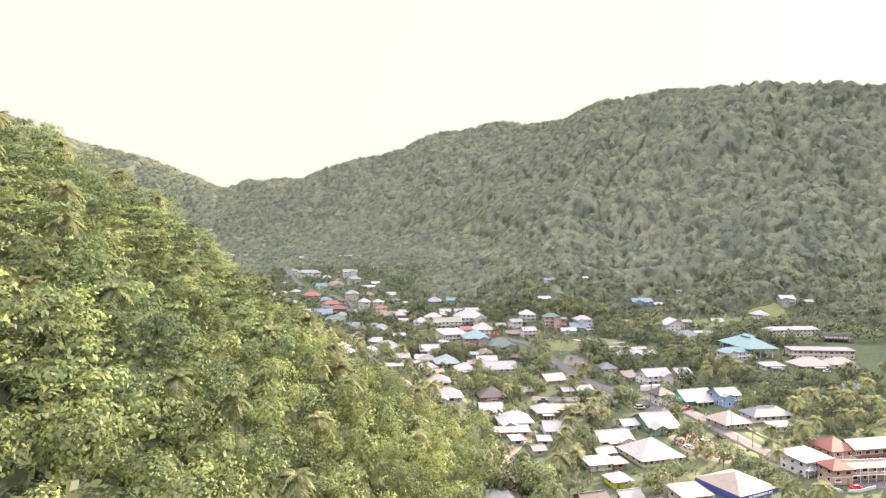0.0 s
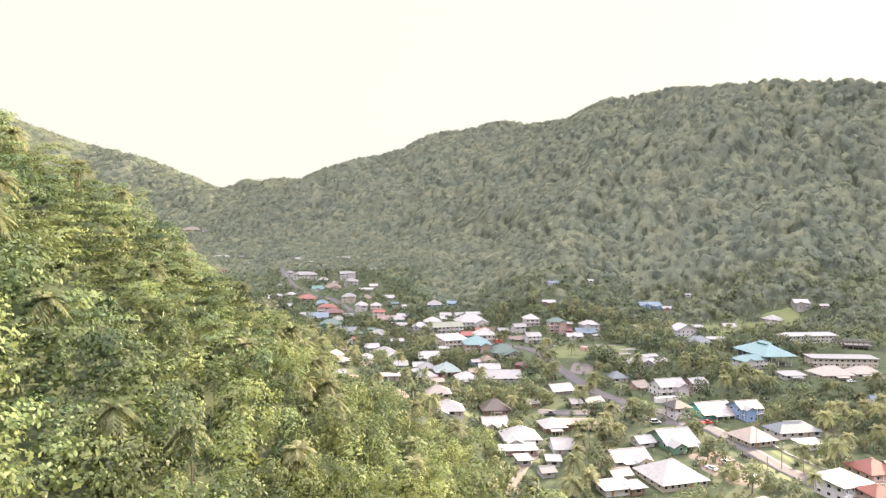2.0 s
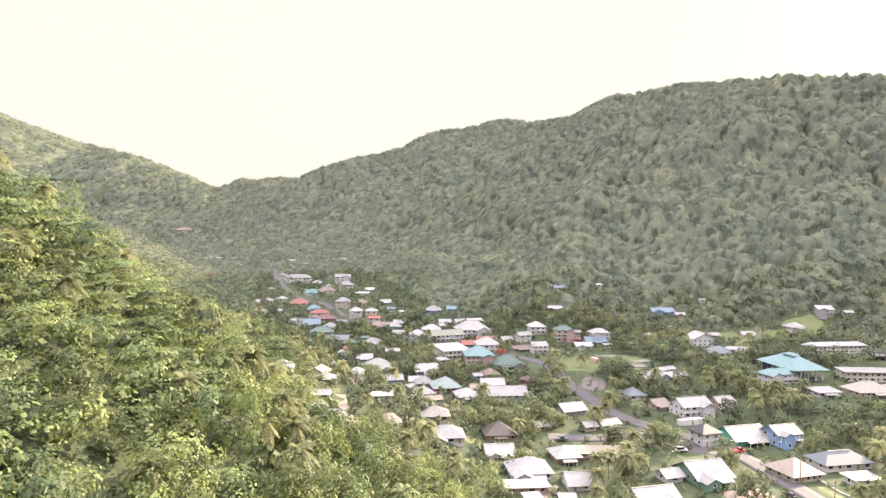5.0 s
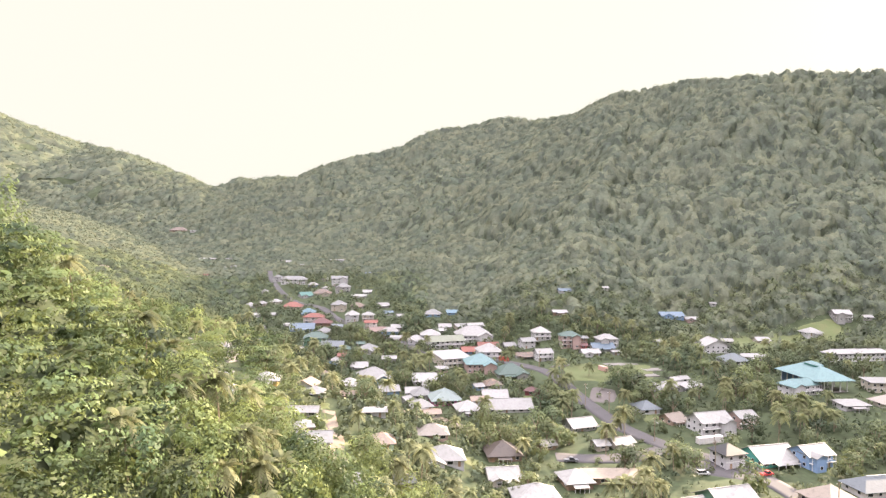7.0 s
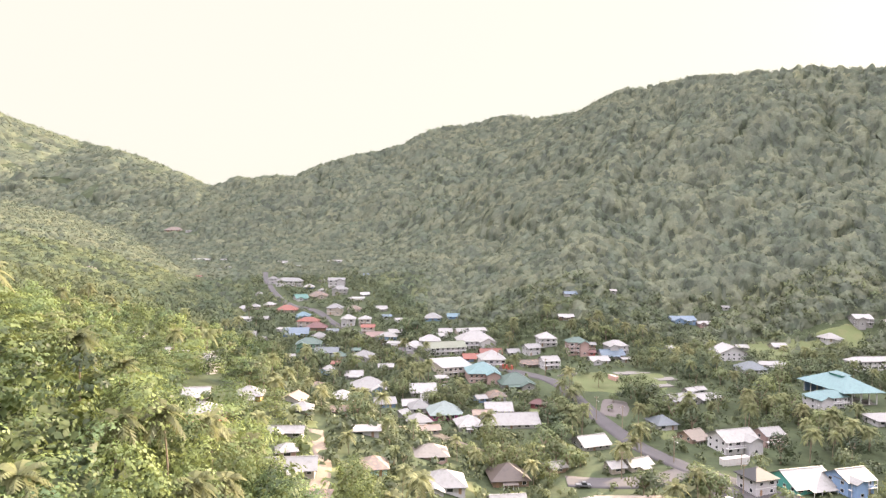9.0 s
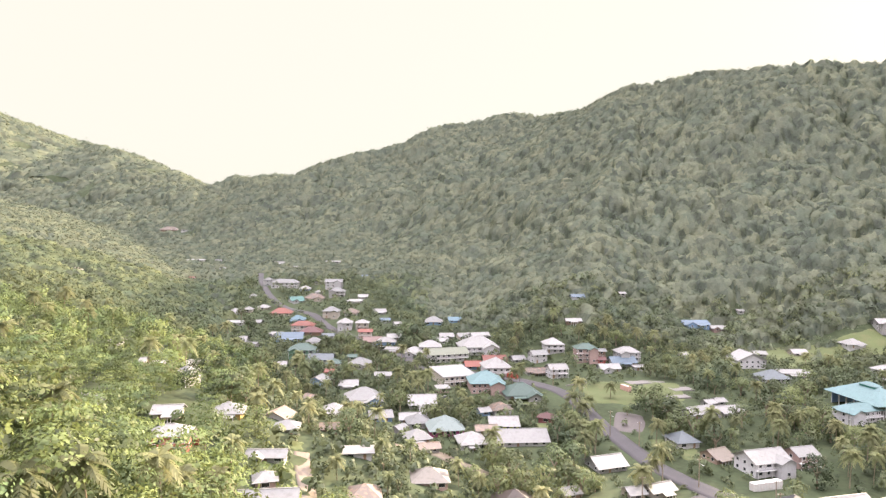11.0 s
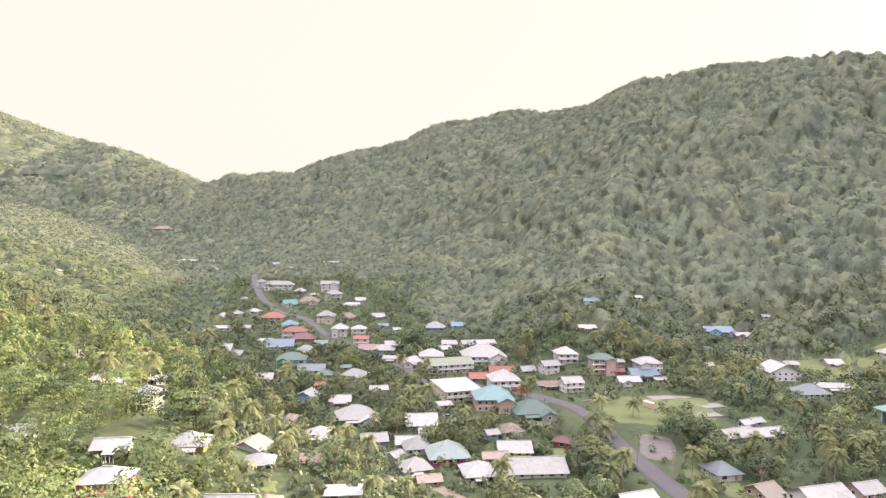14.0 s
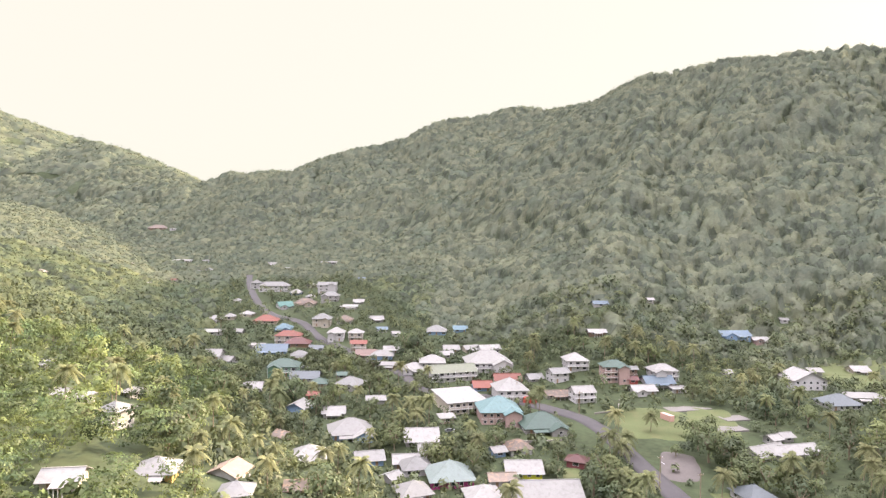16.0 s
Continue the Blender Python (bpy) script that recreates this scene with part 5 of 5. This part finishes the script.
# near slope
x, y = scatter(-230, 60, 30, 350, 5.9)
m = ~in_village(x, y) & (x < 45) & free_mask(x, y, 0.5) & open_front(x, y) & (x > -60 - 0.72 * y) & (x > -190 - 0.2 * y)
m &= ((x > -8 - 0.8 * y) & (y > 62) & ((y > 168) | (x < -82 + 0.55 * y))) | (rng.uniform(size=len(x)) < 0.25)
slope_protos = []
for k in range(9):
    q = crown(rng, 23, 19, rng.uniform(2.6, 4.8), rng.uniform(2.6, 5.4), 1.2, 0.255, upright=0.2)
    q[:, :4, 2] += rng.uniform(2.5, 5.5)
    slope_protos.append(q)
tier_protos = []
for k in range(5):
    q = crown(rng, 22, 16, rng.uniform(3.8, 5.8), rng.uniform(5.0, 8.0), 1.7, 0.33, 0.35, tiers=3, upright=0.25)
    q[:, :4, 2] += rng.uniform(2.5, 5.0)
    tier_protos.append(q)
layered = m & (x < -55 + 12 * wave_noise(x, y, 60, 4)) & (rng.uniform(size=len(x)) < 0.75)
forest("forest", "flat-topped layered trees high on the near slope", x[layered], y[layered], tier_protos, 0.75, 1.35, 0.8, M_LEAF)
m &= ~layered
forest("forest", "dense sunlit tropical forest on the near slope", x[m], y[m], slope_protos, 0.8, 1.6, 0.8, M_LEAF)
# middle distance
far_protos = []
for k in range(8):
    q = crown(rng, 12, 6, rng.uniform(3.0, 4.6), rng.uniform(2.6, 4.8), 1.5, 0.7, upright=0.6)
    q[:, :4, 2] += rng.uniform(2.0, 4.5)
    far_protos.append(q)
x, y = scatter(-560, 60, 350, 700, 7.0)
m = ~in_village(x, y) & free_mask(x, y, 0.5) & open_front(x, y) & (x > -0.72 * y - 30) & (x < 60)
close = m & (y < 470) & (x > -250)
mid_protos = []
for k in range(7):
    q = crown(rng, 15, 12, rng.uniform(2.8, 4.6), rng.uniform(2.6, 5.0), 1.35, 0.48)
    q[:, :4, 2] += rng.uniform(2.0, 5.0)
    mid_protos.append(q)
forest("forest", "mixed green forest and scrub on the valley side", x[close], y[close], mid_protos, 0.65, 1.4, 0.8, M_LEAF)
m &= ~close & (y < 560)
forest("forest", "leafy trees on the gentle side of the valley", x[m], y[m], far_protos, 0.8, 1.4, 0.8, M_MID)
x, y = scatter(-60, 680, 480, 640, 8.5)
m = ~in_village(x, y) & free_mask(x, y, 0.5) & open_front(x, y) & (x < 0.8 * y + 20) & (x > -40)
forest("forest", "dark leafy trees along the foot of the great hill", x[m], y[m], far_protos, 0.85, 1.4, 0.8, M_MID)


def wooded(x, y):
    """Closed forest of the valley sides and hills, on the slopes that the valley looks upon."""
    m = ~in_village(x, y) & free_mask(x, y, 1.5) & open_front(x, y) & (x > -0.72 * y - 40) & (x < 0.78 * y + 40)
    return m & (ground_z(x, y + 25) > ground_z(x, y) - 15)


canopy_sheet("forest", "green forest on the gentle side of the valley", -560, -30, 465, 770, 2.9, wooded, M_MID, 7.2, 0.95, 46, 0.6)
canopy_sheet("forest", "dark wooded foot and flank of the great hill", -50, 820, 540, 1150, 2.6, wooded, M_FAR_HAZY, 8.0, 1.0, 29, 0.72)
canopy_sheet("forest", "far forest covering the slopes behind the upper village", -900, -30, 758, 1150, 3.4, wooded, M_FAR_HAZY, 8.4, 1.0, 24, 0.9)
canopy_sheet("forest", "far forest covering the hillsides up to the skyline", -1160, 330, 1134, 1560, 4.0, wooded, M_FAR_HAZY, 9.4, 1.15, 14, 1.25)
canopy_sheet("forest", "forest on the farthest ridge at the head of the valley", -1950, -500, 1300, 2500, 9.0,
             lambda x, y: ((x < -0.72 * y - 30) | (y > 1590)) & (x < -0.3 * y) & (x > -0.95 * y) & (ground_z(x, y + 25) > ground_z(x, y) - 12), M_FAR_HAZY, 16.0, 1.5, 9, 2.2)
# village trees and palms
def broad_tree(x, y, size):
    for k in range(9):
        if is_free(x, y, -1.0):
            break
        y += 1.5
    tree(x, y, size, int(x * 3 + y))
    taken.append((x, y, 3.5 * size))


taken = []
broad_tree(86, 428, 1.30)
broad_tree(89, 404, 1.50)
broad_tree(92, 399, 1.30)
broad_tree(93, 438, 1.20)
broad_tree(85, 391, 1.10)
broad_tree(156, 451, 1.40)
broad_tree(154, 430, 1.50)
broad_tree(169, 446, 1.40)
broad_tree(160, 414, 1.30)
broad_tree(142, 411, 1.30)
broad_tree(140, 424, 1.20)
broad_tree(148, 403, 1.30)
broad_tree(32, 350, 1.20)
broad_tree(40, 358, 1.20)
broad_tree(35, 337, 1.30)
broad_tree(39, 331, 1.10)
broad_tree(27, 336, 1.10)
broad_tree(10, 350, 1.20)
broad_tree(16, 342, 1.30)
broad_tree(11, 330, 1.20)
broad_tree(19, 329, 1.10)
broad_tree(-41, 346, 1.25)
broad_tree(-38, 578, 1.50)
broad_tree(-29, 568, 1.20)
broad_tree(-9, 407, 1.20)
broad_tree(-1, 402, 1.20)
broad_tree(-14, 406, 1.00)
broad_tree(3, 336, 1.00)
broad_tree(61, 313, 1.10)
broad_tree(64, 305, 1.20)
broad_tree(83, 310, 1.10)
broad_tree(86, 309, 1.00)
broad_tree(122, 347, 1.20)
broad_tree(98, 280, 1.30)
broad_tree(98, 266, 1.20)
broad_tree(8, 221, 1.50)
broad_tree(13, 237, 1.30)
broad_tree(28, 208, 1.30)
broad_tree(21, 202, 1.40)
broad_tree(16, 202, 1.20)
broad_tree(59, 264, 1.00)
broad_tree(51, 251, 1.10)
broad_tree(76, 224, 1.00)
broad_tree(68, 215, 1.10)
broad_tree(-87, 555, 1.30)
broad_tree(-73, 530, 1.20)
broad_tree(-45, 580, 1.50)
broad_tree(-37, 583, 1.40)
broad_tree(-110, 473, 1.40)
broad_tree(-101, 426, 1.50)
broad_tree(-87, 478, 1.40)
broad_tree(-71, 457, 1.20)
broad_tree(-58, 537, 1.00)
broad_tree(-166, 595, 1.30)
broad_tree(-183, 627, 1.10)
broad_tree(90, 412, 1.60)
broad_tree(86, 418, 1.40)
broad_tree(95, 392, 1.40)
broad_tree(88, 385, 1.20)
broad_tree(44, 391, 1.20)
broad_tree(38, 386, 1.20)
broad_tree(-11, 407, 1.20)
broad_tree(-17, 405, 1.00)
broad_tree(-90, 376, 1.30)
broad_tree(-88, 356, 1.40)
broad_tree(-81, 353, 1.20)
broad_tree(-34, 429, 1.20)
broad_tree(-31, 419, 1.10)
broad_tree(193, 361, 1.20)
broad_tree(190, 341, 1.20)
broad_tree(165, 324, 1.20)
broad_tree(154, 325, 1.20)
broad_tree(142, 311, 1.10)
palm(48, 271, 0.85, 0)
palm(53, 282, 0.90, 1)
palm(58, 274, 0.95, 2)
palm(38, 234, 1.00, 3)
palm(36, 228, 1.05, 4)
palm(44, 235, 0.85, 5)
palm(127, 258, 0.90, 6)
palm(159, 363, 0.95, 7)
palm(155, 369, 1.00, 8)
palm(165, 363, 1.05, 9)
palm(176, 308, 0.85, 10)
palm(185, 317, 0.90, 11)
palm(184, 303, 0.95, 12)
palm(202, 320, 1.00, 13)
palm(199, 309, 1.05, 14)
palm(180, 290, 0.85, 15)
palm(169, 282, 0.90, 16)
palm(170, 307, 0.95, 17)
palm(232, 353, 1.00, 18)
palm(-29, 458, 1.05, 19)
palm(-32, 443, 0.85, 20)
palm(-24, 438, 0.90, 21)
palm(-36, 449, 0.95, 22)
palm(55, 431, 1.00, 23)
palm(56, 421, 1.05, 24)
palm(45, 398, 0.85, 25)
palm(150, 405, 0.90, 26)
palm(134, 405, 0.95, 27)
palm(102, 387, 1.00, 28)
palm(10, 372, 1.05, 29)
palm(25, 321, 0.85, 30)
palm(-40, 208, 0.90, 31)
palm(-40, 192, 0.95, 32)
palm(-49, 205, 1.00, 33)
palm(-56, 245, 1.05, 34)
palm(-40, 186, 0.85, 35)
palm(-63, 291, 0.90, 36)
palm(-17, 259, 0.95, 37)
palm(-12, 272, 1.00, 38)
palm(-78, 375, 1.05, 39)
palm(-89, 356, 0.85, 40)
palm(-70, 332, 0.90, 41)
palm(-20, 449, 0.95, 42)
palm(47, 405, 1.00, 43)
palm(52, 411, 1.05, 44)
palm(46, 386, 0.85, 45)
palm(50, 378, 0.90, 46)
palm(-35, 364, 0.95, 47)
palm(68, 343, 1.00, 48)
palm(60, 339, 1.05, 49)
palm(66, 350, 0.85, 50)
palm(48, 279, 0.90, 51)
palm(59, 284, 0.95, 52)
palm(65, 291, 1.00, 53)
palm(-21, 241, 1.05, 54)
palm(-42, 209, 0.85, 55)
x, y = scatter(-130, 240, 205, 580, 7.0)
m = in_village(x, y) & free_mask(x, y, 0.3)
for fx, fy, fr in CLEAR_FRONT + taken:
    m &= (x - fx) ** 2 + (y - fy) ** 2 > fr * fr
spots = list(zip(x[m], y[m]))
random.Random(3).shuffle(spots)
n_tree = n_palm = 0
rest = []
for k, (tx, ty) in enumerate(spots):
    if tx < 25 and ty < 430 and k % 2:
        if k % 4 == 1:
            palm(tx, ty, 0.6 + 0.3 * ((k * 7) % 10) / 10, k)
        continue
    if k % 4 == 3 and n_palm < 110:
        n_palm += 1
        palm(tx, ty, 0.7 + 0.3 * ((k * 7) % 10) / 10, k)
    elif n_tree < 200:
        n_tree += 1
        tree(tx, ty, (0.45 + 0.55 * ((k * 13) % 17) / 17) * (1.3 if tx > 80 else 1.0), k)
    else:
        rest.append((tx, ty))
rest = [q for k, q in enumerate(rest) if k % 3 == 0 or (q[1] > 470 and q[0] > 60)]
x, y = np.array([q[0] for q in rest]), np.array([q[1] for q in rest])
forest("trees", "leafy trees crowding between the houses", x, y, mid_protos, 0.5, 1.0, 0.4, M_MID)
# garden shrubs and hedges
bush_protos = []
for k in range(6):
    q = crown(rng, 6, 7, rng.uniform(0.8, 1.7), rng.uniform(0.8, 1.9), 0.8, 0.42)
    q[:, :4, 2] += 0.3
    bush_protos.append(q)
x, y = scatter(30, 240, 205, 580, 5.8)
m = in_village(x, y) & free_mask(x, y, -2.0) & ~on_green(x, y) & (rng.uniform(size=len(x)) < 0.6)
forest("shrubs", "green garden shrubs and hedges between the houses", x[m], y[m], bush_protos, 0.7, 1.6, 0.0, M_MID)
x, y = scatter(-130, 30, 205, 580, 5.0)
m = in_village(x, y) & free_mask(x, y, -2.5) & (rng.uniform(size=len(x)) < 0.9)
forest("shrubs", "banana clumps and bushes crowding round the houses below the slope", x[m], y[m], bush_protos, 0.9, 2.1, 0.0, M_MID)
x, y = scatter(60, 265, 470, 610, 6.2)
m = free_mask(x, y, 0.0) & open_front(x, y) & (rng.uniform(size=len(x)) < 0.8)
forest("trees", "dark trees filling the gardens at the foot of the hill", x[m], y[m], far_protos, 0.5, 1.15, 0.3, M_MID)
x, y = scatter(-260, 60, 545, 800, 5.8)
m = in_village(x, y) & free_mask(x, y, -0.5) & open_front(x, y)
forest("forest", "trees standing between the houses of the upper village", x[m], y[m], far_protos, 0.5, 1.1, 0.3, M_MID)
# palms standing out of the forest
x, y = scatter(-170, 10, 112, 300, 20)
m = ~in_village(x, y) & free_mask(x, y, 1.0) & (x > -40 - 0.6 * y)
for k, (tx, ty) in enumerate(zip(x[m], y[m])):
    if k % 5 != 4:
        palm(tx, ty, 0.85 + 0.03 * (k % 7), k)
x, y = scatter(-240, 0, 300, 520, 22)
m = ~in_village(x, y) & free_mask(x, y, 1.0) & (x > -0.7 * y + 60)
for k, (tx, ty) in enumerate(zip(x[m], y[m])):
    if k % 3 != 2:
        palm(tx, ty, 0.85 + 0.03 * (k % 7), k)
x, y = scatter(-170, 30, 60, 320, 5.2)
m = ~in_village(x, y) & free_mask(x, y, -1.5) & (x > -60 - 0.6 * y)
forest("undergrowth", "leafy undergrowth below the trees of the near slope", x[m], y[m], bush_protos, 1.2, 2.6, 0.3, M_LEAF)


# ---- walls and small things ----
def garden_wall(points, height, material, label, thick=0.3):
    """A low wall that follows the ground along a line."""
    v, f = [], []
    pts = []
    for (ax, ay), (bx, by) in zip(points, points[1:]):
        n = max(1, int(math.hypot(bx - ax, by - ay) / 2.5))
        pts += [(ax + (bx - ax) * k / n, ay + (by - ay) * k / n) for k in range(n)]
    pts.append(points[-1])
    for k, (x, y) in enumerate(pts):
        a, b = Vector(pts[max(k - 1, 0)]), Vector(pts[min(k + 1, len(pts) - 1)])
        d = (b - a).normalized()
        z = ground_at(x, y)
        for s in (-1, 1):
            v += [(x - s * d.y * thick / 2, y + s * d.x * thick / 2, z - 0.5), (x - s * d.y * thick / 2, y + s * d.x * thick / 2, z + height)]
    for k in range(len(pts) - 1):
        a, b = 4 * k, 4 * k + 4
        f += [(a, b, b + 1, a + 1), (a + 1, b + 1, b + 3, a + 3), (a + 3, b + 3, b + 2, a + 2)]
    e = 4 * (len(pts) - 1)
    f += [(0, 1, 3, 2), (e, e + 2, e + 3, e + 1)]
    return tagged(new("garden_wall", mesh_from("garden_wall", v, f, material)), label, "wall")


M_STONE = surface("field_stone", (0.2, 0.185, 0.165), 0.9, 0.35, 2.5, 0.4, 0.5, stain=(0.08, 0.085, 0.05), gloss=0.2)
garden_wall(((131, 232), (129, 226), (133, 221), (140, 222), (148, 226)), 0.9, M_WALL["white"], "low curved white wall round the shop forecourt")
garden_wall(((16, 214), (15.5, 226), (16, 236), (19, 247)), 0.9, M_STONE, "rough stone wall along the dirt lane", 0.6)
garden_wall(((128, 292), (131, 276), (136, 262), (143, 250)), 0.8, M_STONE, "grey stone wall beside the road", 0.4)
garden_wall(((54, 470), (66, 476), (70, 492)), 0.7, M_STONE, "low stone wall at the edge of the green", 0.4)
garden_wall(((8, 430), (22, 432), (36, 436)), 1.0, M_STONE, "dark stone garden wall behind the yellow house", 0.4)
